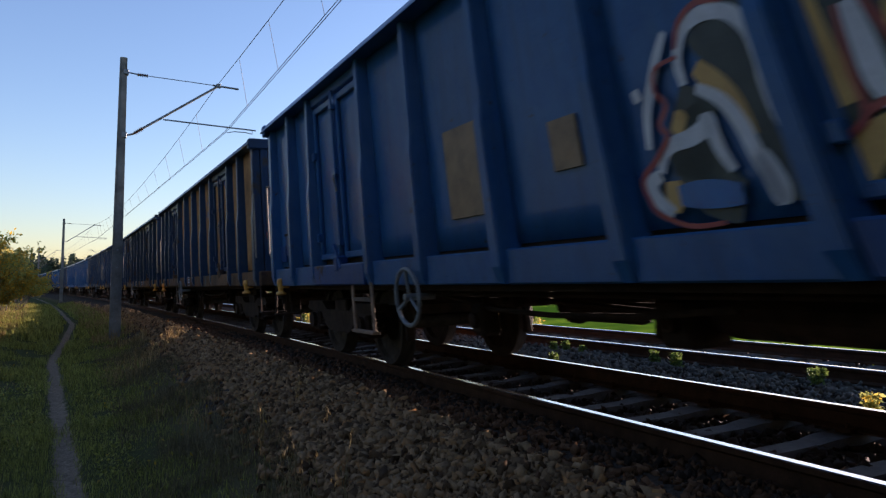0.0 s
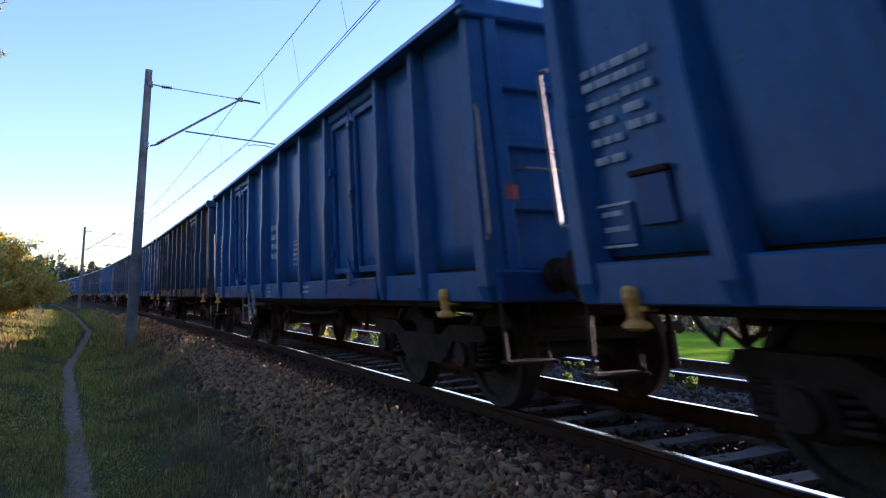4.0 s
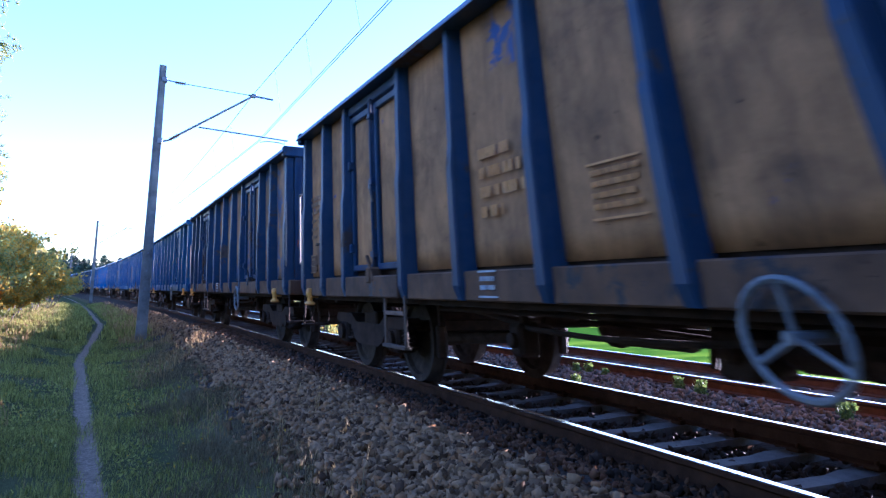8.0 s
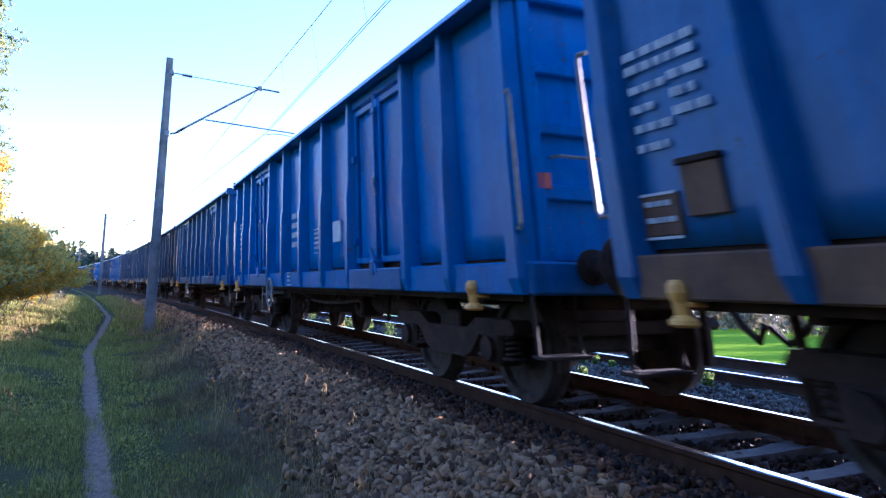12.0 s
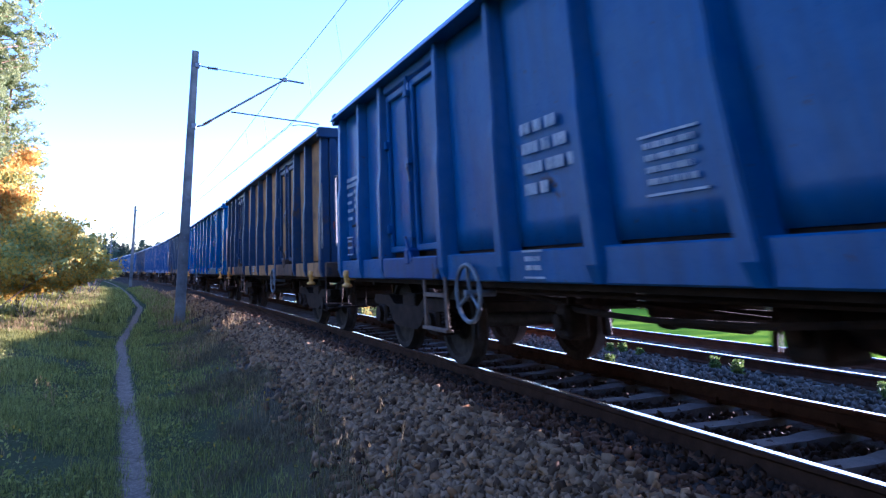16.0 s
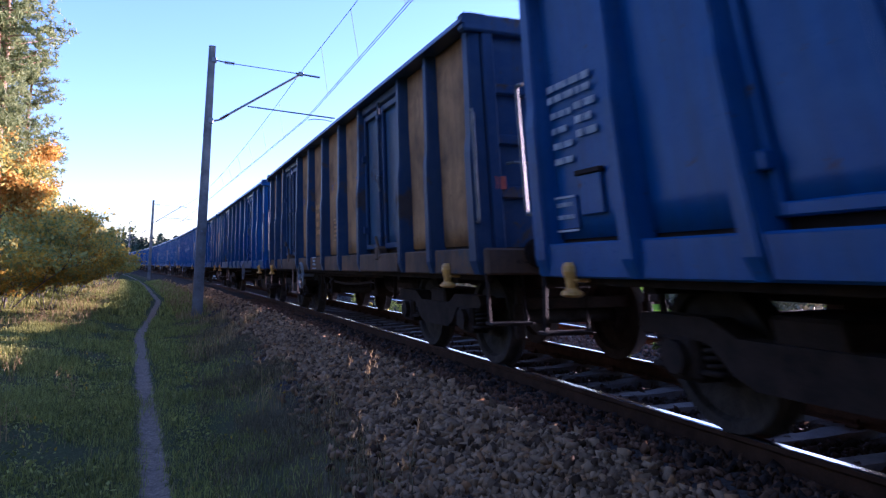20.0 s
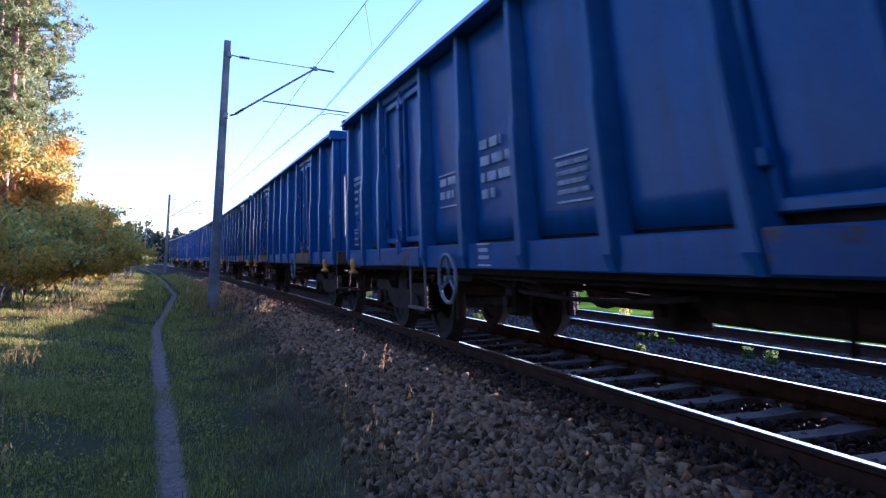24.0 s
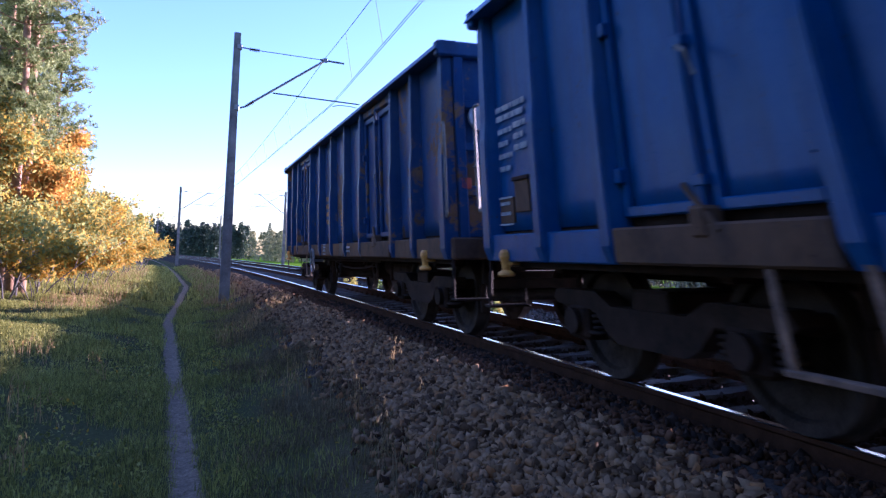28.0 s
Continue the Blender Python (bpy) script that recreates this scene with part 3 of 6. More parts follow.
def bogie(parent, y):
    """Two-axle bogie: cast side frames, springs, axle boxes, brake gear and two wheelsets."""
    bm = bmesh.new()
    for s in (-1, 1):
        x = s * 1.0
        pts = [(-1.28, 0.62), (-1.22, 0.70), (-0.62, 0.70), (-0.42, 0.60), (0.42, 0.60), (0.62, 0.70), (1.22, 0.70), (1.28, 0.62), (1.22, 0.58), (0.66, 0.56), (0.5, 0.40), (0.36, 0.34), (-0.36, 0.34), (-0.5, 0.40), (-0.66, 0.56), (-1.22, 0.58)]
        a = [bm.verts.new((x - 0.09, p, q)) for p, q in pts]
        b = [bm.verts.new((x + 0.09, p, q)) for p, q in pts]
        bm.faces.new(a), bm.faces.new(b[::-1])
        for i in range(len(pts)):
            j = (i + 1) % len(pts)
            bm.faces.new((a[i], a[j], b[j], b[i]))
    box(bm, -1.05, 1.05, -0.22, 0.22, 0.42, 0.74, 0.02)
    box(bm, -0.35, 0.35, -0.3, 0.3, 0.74, 0.88, 0.02)
    bmesh.ops.recalc_face_normals(bm, faces=bm.faces)
    fr = part("bogie", bm, UNDER, parent, "cast bogie frame, its colour darkened for shade", pose(0, y, 0))
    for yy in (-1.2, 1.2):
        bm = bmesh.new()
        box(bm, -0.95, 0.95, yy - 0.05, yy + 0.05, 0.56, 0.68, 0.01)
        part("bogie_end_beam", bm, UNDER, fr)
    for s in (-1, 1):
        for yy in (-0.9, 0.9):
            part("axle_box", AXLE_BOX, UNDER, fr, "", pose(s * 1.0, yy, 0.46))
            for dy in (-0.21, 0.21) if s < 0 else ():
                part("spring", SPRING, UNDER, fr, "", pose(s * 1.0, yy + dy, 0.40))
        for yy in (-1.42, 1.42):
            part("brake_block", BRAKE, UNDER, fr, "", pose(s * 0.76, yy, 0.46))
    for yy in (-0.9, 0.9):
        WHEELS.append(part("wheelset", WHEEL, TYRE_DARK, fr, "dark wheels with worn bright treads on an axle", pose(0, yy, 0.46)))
    return fr


def small_meshes():
    bm = bmesh.new()
    box(bm, -0.11, 0.11, -0.15, 0.15, -0.14, 0.13, 0.03)
    lathe(bm, ((-0.16, 0.1), (0.16, 0.1), (0.17, 0.07)), "x", (0, 0, 0), 14)
    ax = mesh_of(bm)
    bm = bmesh.new()
    pts = [(0.065 * math.cos(i * math.tau / 10), 0.065 * math.sin(i * math.tau / 10), i * 0.22 / 50) for i in range(51)]
    tube(bm, pts, 0.016, 5)
    box(bm, -0.09, 0.09, -0.09, 0.09, -0.03, 0.0, 0.01)
    sp = mesh_of(bm, True)
    bm = bmesh.new()
    box(bm, -0.045, 0.045, -0.04, 0.04, -0.17, 0.17, 0.015)
    box(bm, -0.02, 0.02, -0.03, 0.03, 0.15, 0.42, 0.005)
    br = mesh_of(bm)
    return ax, sp, br


AXLE_BOX, SPRING, BRAKE = small_meshes()
WHEEL = wheelset_mesh()
# wheel colour is lowered too, standing in for shade below the floor
TYRE_DARK = plain("shaded_wheel_steel", (0.02, 0.016, 0.013), (0.075, 0.058, 0.048), 8, 0.85, 0.0, 0.2, specular=0.15)
WHEELS = []


def bars(bm, y, z, rows, high, gap, frame_lines=False, x=-SHEET_X - 0.02, seed=0):
    """Illegible stencilled rows as plain bars on a sheet. rows: widths."""
    rnd = random.Random(seed)
    for i, wd in enumerate(rows):
        zz = z - i * (high + gap)
        p, left = y, rnd.randint(2, 5)
        while p > y - wd + 0.25 * high:
            w = high * rnd.choice((0.22, 0.46, 0.5, 0.54))
            box(bm, x - 0.004, x + 0.004, p - w, p, zz - high, zz)
            left -= 1
            p -= w + high * (0.2 if left else 0.75)
            left = left or rnd.randint(2, 5)
    if frame_lines:
        wd, tot = max(rows), len(rows) * (high + gap)
        box(bm, x - 0.004, x + 0.004, y - wd - 0.03, y + 0.03, z + 0.03, z + 0.045)
        box(bm, x - 0.004, x + 0.004, y - wd - 0.03, y + 0.03, z - tot - 0.03, z - tot - 0.015)


def wagon_prototype(half, ribs, doors, name_label, pivot=4.5):
    w = thing("open_wagon", name_label, "freight wagon", "wagons of the coal train")
    # side by side: -1 is the side towards the path
    edges = [-half + 0.06] + list(ribs) + [half - 0.06]
    rib = rib_mesh()
    rib_r = mirrored(rib)
    post = rib_mesh(0.21, RIB_X - 0.02)
    post_r = mirrored(post)
    for side in (-1, 1):
        flip = (lambda me: me) if side < 0 else mirrored
        for i, (a, b) in enumerate(zip(edges, edges[1:])):
            if any(abs(a - d0) < 0.01 for d0, d1 in doors):
                # double door in the side
                mid = (a + b) / 2
                for k, (p, q) in enumerate(((a + 0.09, mid - 0.03), (mid + 0.03, b - 0.09))):
                    leaf = part("door", flip(dented(p, q, FLOOR + 0.05, DOOR_TOP, 31 * i + k + (7 if side > 0 else 0), 0.02)), SHEET, w, "double-door leaf with a raised frame")
                    if side > 0:
                        continue
                    bm = bmesh.new()
                    x0, x1 = -SHEET_X - 0.045, -SHEET_X + 0.004
                    box(bm, x0, x1, p, p + 0.07, FLOOR + 0.05, DOOR_TOP, 0.01)
                    box(bm, x0, x1, q - 0.07, q, FLOOR + 0.05, DOOR_TOP, 0.01)
                    box(bm, x0, x1, p + 0.07, q - 0.07, DOOR_TOP - 0.08, DOOR_TOP, 0.01)
                    box(bm, x0 - 0.01, x1, p + 0.07, q - 0.07, FLOOR + 0.05, FLOOR + 0.12, 0.01)
                    part("door_frame", flip(mesh_of(bm)), RIBP, leaf)
                    for zz in (1.4, 2.4):
                        bm = bmesh.new()
                        yy = p + 0.03 if k == 0 else q - 0.03
                        box(bm, -SHEET_X - 0.085, -SHEET_X - 0.03, yy - 0.04, yy + 0.04, zz - 0.05, zz + 0.05, 0.01)
                        part("hinge", flip(mesh_of(bm)), RIBP, leaf)
                if side > 0:
                    continue
                bm = bmesh.new()
                tube(bm, [(-SHEET_X - 0.075, mid, FLOOR - 0.05), (-SHEET_X - 0.075, mid, DOOR_TOP + 0.05)], 0.02, 8)
                for zz in (1.3, 2.1, 2.85):
                    box(bm, -SHEET_X - 0.10, -SHEET_X - 0.04, mid - 0.05, mid + 0.05, zz - 0.035, zz + 0.035, 0.008)
                part("locking_bar", flip(mesh_of(bm)), RIBP, w)
                bm = bmesh.new()
                tube(bm, [(-SHEET_X - 0.11, mid - 0.02, 2.06), (-SHEET_X - 0.15, mid - 0.14, 2.0), (-SHEET_X - 0.13, mid - 0.16, 1.86)], 0.014, 6)
                part("door_handle", flip(mesh_of(bm)), GREY_PAINT, w, "bare steel latch handle")
                bm = bmesh.new()
                box(bm, -SHEET_X - 0.16, -SHEET_X - 0.02, mid - 0.08, mid + 0.06, FLOOR - 0.10, FLOOR + 0.08, 0.02)
                tube(bm, [(-SHEET_X - 0.12, mid + 0.1, FLOOR + 0.2), (-SHEET_X - 0.14, mid - 0.16, FLOOR - 0.06)], 0.02, 6)
                part("door_latch", flip(mesh_of(bm)), SILLP, w, "grimy latch at the foot of the door")
                bm = bmesh.new()
                box(bm, -SHEET_X - 0.06, -SHEET_X + 0.03, a + 0.06, b - 0.06, DOOR_TOP + 0.03, RIM - 0.11, 0.01)
                part("door_header", flip(mesh_of(bm)), RIBP, w)
                bm = bmesh.new()
                box(bm, -RIB_X + 0.005, -SHEET_X + 0.02, a + 0.085, b - 0.085, 0.835, FLOOR - 0.015, 0.015)
                part("threshold", flip(mesh_of(bm)), SILLP, w)
            else:
                part("side_panel", flip(dented(a, b, FLOOR + 0.02, RIM - 0.1, 17 * i + (5 if side > 0 else 0))), SHEET, w)
                if side > 0:
                    continue
                bm = bmesh.new()
                box(bm, -RIB_X + 0.05, -SHEET_X + 0.03, a + 0.05, b - 0.05, 0.83, FLOOR - 0.012, 0.012)
                part("side_sill", flip(mesh_of(bm)), SKIRT, w)
        for y in ribs:
            part("rib", rib if side < 0 else rib_r, RIBP, w, "", pose(0, y, 0))
        for y in (-half + 0.06, half - 0.06):
            part("corner_post", post if side < 0 else post_r, RIBP, w, "", pose(0, y, 0))
        bm = bmesh.new()
        rim_bar(bm, -half - 0.1, half + 0.1)
        part("top_rim", flip(mesh_of(bm)), RIBP, w)
        for y in (-half - 0.02, half + 0.02):
            s = 1 if y > 0 else -1
            bm = bmesh.new()
            x = -RIB_X + 0.03
            tube(bm, [(x + 0.02, y + s * 0.01, 1.30), (x, y + s * 0.07, 1.30), (x, y + s * 0.085, 1.34), (x, y + s * 0.085, 2.28), (x, y + s * 0.07, 2.32), (x + 0.02, y + s * 0.01, 2.32)], 0.016, 6)
            part("handrail", flip(mesh_of(bm)), GREY_PAINT, w, "pale painted vertical handrail")
            if side > 0:
                continue
            bm = bmesh.new()
            yh = -half + 0.73 if s < 0 else half - 0.43
            lathe(bm, ((0.70, 0.055), (0.715, 0.075), (0.735, 0.07), (0.76, 0.036), (0.82, 0.04), (0.87, 0.055), (0.91, 0.05), (0.935, 0.03)), "z", (-1.405, yh, 0), 12)
            box(bm, -1.40, -1.30, yh - 0.07, yh + 0.07, 0.80, 0.825, 0.006)
            part("tow_hook", flip(mesh_of(bm)), YELLOW_PAINT, w, "yellow-painted tow hook")
            bm = bmesh.new()
            tube(bm, [(-1.34, y + s * 0.02, 0.9), (-1.36, y + s * 0.06, 0.42), (-1.0, y + s * 0.06, 0.42), (-1.0, y + s * 0.02, 0.9)], 0.018, 6)
            box(bm, -1.38, -0.98, min(y, y + s * 0.16), max(y, y + s * 0.16), 0.40, 0.425, 0.006)
            part("shunter_step", flip(mesh_of(bm)), UNDER, w)
        if side > 0:
            bm = bmesh.new()
            box(bm, SHEET_X - 0.02, RIB_X - 0.05, -half + 0.1, half - 0.1, 0.83, FLOOR - 0.012, 0.012)
            part("side_sill", bm, SILLP, w)
            continue
        # pocket and plate near one corner
        bm = bmesh.new()
        box(bm, -SHEET_X - 0.03, -SHEET_X + 0.0, half - 0.80, half - 0.52, 1.255, 1.53, 0.006)
        hold = part("foothold", flip(mesh_of(bm)), SILLP, w, "recessed foothold pocket")
        # dark strip drawn in for the shadow at the top of the pocket
        bm = bmesh.new()
        box(bm, -SHEET_X - 0.045, -SHEET_X + 0.0, half - 0.82, half - 0.50, 1.53, 1.565, 0.006)
        part("pocket_edge", flip(mesh_of(bm)), UNDER, hold)
        bm = bmesh.new()
        box(bm, -SHEET_X - 0.022, -SHEET_X + 0.0, half - 0.46, half - 0.16, 1.17, 1.40, 0.004)
        part("data_plate", flip(mesh_of(bm)), SILLP, w, "small grimy data plate")
        # hanging step and parking brake wheel
        y = half - 3.73
        bm = bmesh.new()
        for e in (-0.27, 0.27):
            box(bm, -1.415, -1.395, y + e - 0.028, y + e + 0.028, 0.36, 0.90, 0.004)
        box(bm, -1.44, -1.37, y - 0.298, y + 0.298, 0.355, 0.385, 0.004)
        step = part("step_frame", flip(mesh_of(bm)), RUST_STEEL, w, "hanging step frame")
        bm = bmesh.new()
        box(bm, -1.42, -1.39, y - 0.242, y + 0.242, 0.67, 0.71, 0.004)
        part("step_rung", flip(mesh_of(bm)), RUST_STEEL, step)
        y = half - 4.5
        bm = bmesh.new()
        ring = [(-1.45, y + 0.24 * math.cos(k * math.tau / 24), 0.73 + 0.24 * math.sin(k * math.tau / 24)) for k in range(24)]
        tube(bm, ring, 0.019, 7, True)
        for k in range(3):
            a = math.pi / 2 + k * math.tau / 3
            tube(bm, [(-1.43, y, 0.73), (-1.45, y + 0.23 * math.cos(a), 0.73 + 0.23 * math.sin(a))], 0.015, 6)
        tube(bm, [(-1.48, y, 0.73), (-1.2, y, 0.73)], 0.03, 8)
        part("handwheel", flip(mesh_of(bm)), DARK_GREY, w, "grey parking-brake handwheel")
    # ends
    for s in (-1, 1):
        bm = bmesh.new()
        y = s * (half - 0.02)
        box(bm, -SHEET_X, SHEET_X, min(y, y - s * 0.02), max(y, y - s * 0.02), FLOOR, RIM - 0.1)
        end = part("end_wall", bm, RIBP, w)
        for zz, hh in ((1.52, 0.12), (2.02, 0.10), (2.5, 0.10)):
            bm = bmesh.new()
            box(bm, -1.15, 1.15, min(y, y + s * 0.07), max(y, y + s * 0.07), zz, zz + hh, 0.015)
            part("end_beam", bm, RIBP, end)
        for xx in (-1.2, 1.2):
            bm = bmesh.new()
            box(bm, xx - 0.06, xx + 0.06, min(y, y + s * 0.09), max(y, y + s * 0.09), 0.95, RIM - 0.13, 0.015)
            part("end_post", bm, RIBP, end)
        bm = bmesh.new()
        box(bm, -RIB_X - 0.01, RIB_X + 0.01, min(y - s * 0.02, y + s * 0.12), max(y - s * 0.02, y + s * 0.12), RIM - 0.17, RIM + 0.004, 0.02)
        part("end_rim", bm, RIBP, w)
        bm = bmesh.new()
        box(bm, -1.36, 1.36, min(y, y + s * 0.13), max(y, y + s * 0.13), 0.83, 1.07, 0.02)
        part("headstock", bm, SILLP, w)
        for xx in (-0.875, 0.875):
            bm = bmesh.new()
            lathe(bm, ((0, 0.13), (0.05, 0.13), (0.06, 0.085), (0.24, 0.085), (0.25, 0.065), (0.38, 0.065), (0.385, 0.22), (0.415, 0.225), (0.43, 0.2)) if s > 0 else ((0, 0.13), (-0.05, 0.13), (-0.06, 0.085), (-0.24, 0.085), (-0.25, 0.065), (-0.38, 0.065), (-0.385, 0.22), (-0.415, 0.225), (-0.43, 0.2)), "y", (xx, s * (half + 0.13), 1.03), 18)
            part("buffer", bm, UNDER, w, "greasy sprung buffer")
        bm = bmesh.new()
        tube(bm, [(0, s * (half + 0.1), 1.03), (0, s * (half + 0.35), 1.03), (0, s * (half + 0.56), 0.9)], 0.05, 8)
        part("coupling", bm, UNDER, w)
        bm = bmesh.new()
        tube(bm, [(0.3, s * (half + 0.12), 0.9), (0.32, s * (half + 0.3), 0.6), (0.3, s * (half + 0.45), 0.5), (0.25, s * (half + 0.55), 0.62)], 0.028, 6)
        part("brake_hose", bm, UNDER, w)
        bm = bmesh.new()
        box(bm, -1.22, -1.1, min(y + s * 0.075, y + s * 0.09), max(y + s * 0.075, y + s * 0.09), 1.6, 1.72, 0.004)
        part("reflector", bm, RED_PAINT, w, "small red tail reflector")
        bm = bmesh.new()
        tube(bm, [(-1.05, y + s * 0.03, 1.85), (-1.03, y + s * 0.12, 1.85), (-0.35, y + s * 0.12, 1.85), (-0.33, y + s * 0.03, 1.85)], 0.014, 6)
        part("end_handrail", bm, GREY_PAINT, w)
    # floor and underframe
    bm = bmesh.new()
    box(bm, -SHEET_X + 0.014, SHEET_X - 0.014, -half + 0.05, half - 0.05, FLOOR - 0.06, FLOOR)
    for e in (-1, 1):
        box(bm, e * (SHEET_X - 0.04) - 0.02, e * (SHEET_X - 0.04) + 0.02, -half + 0.06, half - 0.06, FLOOR, FLOOR + 0.12)
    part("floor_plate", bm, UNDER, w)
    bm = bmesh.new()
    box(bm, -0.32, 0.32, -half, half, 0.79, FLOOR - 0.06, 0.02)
    part("centre_sill", bm, UNDER, w, "steel centre sill, its colour darkened for shade")
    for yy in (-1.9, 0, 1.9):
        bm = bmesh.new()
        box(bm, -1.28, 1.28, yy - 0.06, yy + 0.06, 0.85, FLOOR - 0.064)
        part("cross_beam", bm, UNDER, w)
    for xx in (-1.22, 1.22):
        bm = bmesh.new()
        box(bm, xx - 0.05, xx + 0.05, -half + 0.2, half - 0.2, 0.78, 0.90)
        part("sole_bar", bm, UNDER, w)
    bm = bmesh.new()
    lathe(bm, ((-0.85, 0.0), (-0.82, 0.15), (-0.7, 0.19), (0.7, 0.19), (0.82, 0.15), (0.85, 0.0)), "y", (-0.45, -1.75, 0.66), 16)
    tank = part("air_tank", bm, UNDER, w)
    for yy in (-1.45,):
        bm = bmesh.new()
        lathe(bm, ((yy - 0.02, 0.197), (yy + 0.02, 0.197)), "y", (-0.45, 0, 0.66), 16)
        box(bm, -0.48, -0.42, yy - 0.02, yy + 0.02, 0.81, 0.90)
        part("tank_strap", bm, UNDER, tank)
    bm = bmesh.new()
    lathe(bm, ((0.0, 0.06), (0.03, 0.19), (0.8, 0.19), (0.84, 0.215), (0.9, 0.215), (0.95, 0.06)), "y", (0.1, 0.35, 0.64), 16)
    box(bm, 0.04, 0.16, 0.55, 1.1, 0.8, 0.88)
    part("brake_cylinder", bm, UNDER, w)
    for nm, x0, x1, y0, y1, z0, z1 in (("distributor_box", -0.75, -0.4, -0.95, -0.66, 0.42, 0.72), ("brake_valve", -1.05, -0.85, 0.98, 1.16, 0.40, 0.66), ("load_weigher", -0.3, 0.15, 1.65, 1.95, 0.58, 0.78)):
        bm = bmesh.new()
        box(bm, x0, x1, y0, y1, z0, z1, 0.03)
        box(bm, (x0 + x1) / 2 - 0.03, (x0 + x1) / 2 + 0.03, (y0 + y1) / 2 - 0.03, (y0 + y1) / 2 + 0.03, z1 - 0.02, 0.89)
        lathe(bm, ((x0 - 0.05, 0.04), (x0 - 0.04, 0.06), (x0 + 0.01, 0.06)), "x", (0, (y0 + y1) / 2, (z0 + z1) / 2), 10)
        part(nm, bm, UNDER, w)
    # pull rods and levers of the brake gear, none quite level
    for pts, r in ((((0.0, -pivot + 1.2, 0.60), (0.0, pivot - 1.2, 0.63)), 0.026), (((-1.1, -2.6, 0.76), (-1.1, 2.3, 0.74)), 0.022), (((-0.35, -2.9, 0.46), (-0.35, -0.3, 0.60), (-0.3, 1.2, 0.66)), 0.024), (((0.5, -2.6, 0.70), (0.5, 0.7, 0.56)), 0.022),
                   (((0.85, -2.4, 0.52), (0.85, 0.4, 0.74)), 0.018), (((-0.35, -0.35, 0.86), (-0.35, -0.25, 0.42)), 0.03), (((0.45, 0.62, 0.86), (0.45, 0.70, 0.44)), 0.03), (((-0.9, -2.5, 0.86), (-0.9, -2.42, 0.45)), 0.025)):
        bm = bmesh.new()
        tube(bm, pts, r, 6)
        part("brake_rod", bm, UNDER, w)
    bm = bmesh.new()
    tube(bm, [(-0.95, 2.0, 0.74), (-0.97, 1.5, 0.70), (-0.98, 0.9, 0.62), (-0.98, 0.1, 0.60), (-0.96, -0.8, 0.62), (-0.95, -1.5, 0.68)], 0.022, 6)
    part("brake_pipe", bm, UNDER, w, "sagging brake pipe under the floor")
    for y in (-pivot, pivot):
        bm = bmesh.new()
        box(bm, -0.6, 0.6, y - 1.5, y + 1.5, 0.70, 0.97, 0.03)
        for e in (-0.95, 0.95):
            box(bm, -1.2, 1.2, y + e - 0.05, y + e + 0.05, 0.74, FLOOR - 0.07, 0.01)
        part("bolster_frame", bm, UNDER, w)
        bogie(w, y)
    for o in w.children:
        if not o.name.startswith("bogie"):
            o.location.z += 0.085
    return w


proto = wagon_prototype(HALF, RIBS, ((-4.33, -2.47), (2.47, 4.33)), "weathered open coal wagon with ribbed steel sides and double doors")
LONG = 7.25
proto_long = wagon_prototype(LONG, (-5.4, -3.5, -1.95, -0.65, 0.65, 1.95, 3.5, 5.4), ((-5.4, -3.5), (3.5, 5.4)), "long bright blue open coal wagon with ribbed sides and double doors", 5.05)
proto_plain = wagon_prototype(HALF, tuple(-5.3 + 1.06 * i for i in range(11)), (), "doorless open coal wagon, blue above and worn grey-brown below")

# sheet paint, rib paint, sill paint
LOOKS = {0: ("blue", "blue", "dull"), 1: ("rusty", "slate", "sill"), 2: ("patchy", "slate", "sill"), 3: ("teal", "slate", "sill"), 4: ("rusty", "slate", "sill"),
         5: ("blue", "blue", "dull"), 6: ("blue", "blue", "dull"), 7: ("rusty", "slate", "sill"), 8: ("blue", "blue", "dull"), 9: ("rusty", "slate", "sill"), 10: ("blue", "blue", "dull"),
         11: ("rusty", "slate", "sill"), 12: ("patchy", "slate", "sill"), 13: ("blue", "blue", "dull"), 14: ("blue", "blue", "sill"), 15: ("blue", "blue", "dull"), 16: ("blue", "blue", "sill"),
         17: ("bright", "bright", "blue"), 18: ("blue", "blue", "dull"), 19: ("rusty", "slate", "sill"), 20: ("brown", "slate", "sill"), 21: ("brown", "slate", "sill"), 22: ("blue", "blue", "dull"),
         23: ("brown", "slate", "sill"), 24: ("bright", "bright", "blue"), 25: ("brown", "slate", "sill"), 26: ("indigo", "indigo", "indigo"), 27: ("indigo", "indigo", "indigo"), 28: ("rusty", "slate", "sill"),
         29: ("indigo", "indigo", "dull"), 30: ("indigo", "indigo", "dull"), 31: ("blue", "indigo", "dull"), 32: ("indigo", "blue", "sill"), 33: ("indigo", "blue", "dull"), 34: ("indigo", "indigo", "sill"),
         35: ("indigo", "indigo", "sill"), 36: ("indigo", "indigo", "dull"), 37: ("bright", "indigo", "dull"), 38: ("indigo", "indigo", "sill"), 39: ("stained", "stained", "sill")}
TELLS = {"stained": "dull blue open coal wagon with brown rust stains", "blue": "weathered blue open coal wagon with ribbed steel sides", "bright": "fresh bright blue open coal wagon with ribbed steel sides", "indigo": "deep blue open coal wagon with ribbed steel sides",
         "dull": "dull blue open coal wagon with rust-stained sides", "teal": "dark slate-blue open coal wagon with ribbed sides", "patchy": "blue open coal wagon with large rust patches", "rusty": "rusty grey-brown open coal wagon with blue ribs", "brown": "brown rusted open coal wagon with blue ribs"}
WAGONS = []
PALE_LOOK = ("blue", "bright", "indigo")


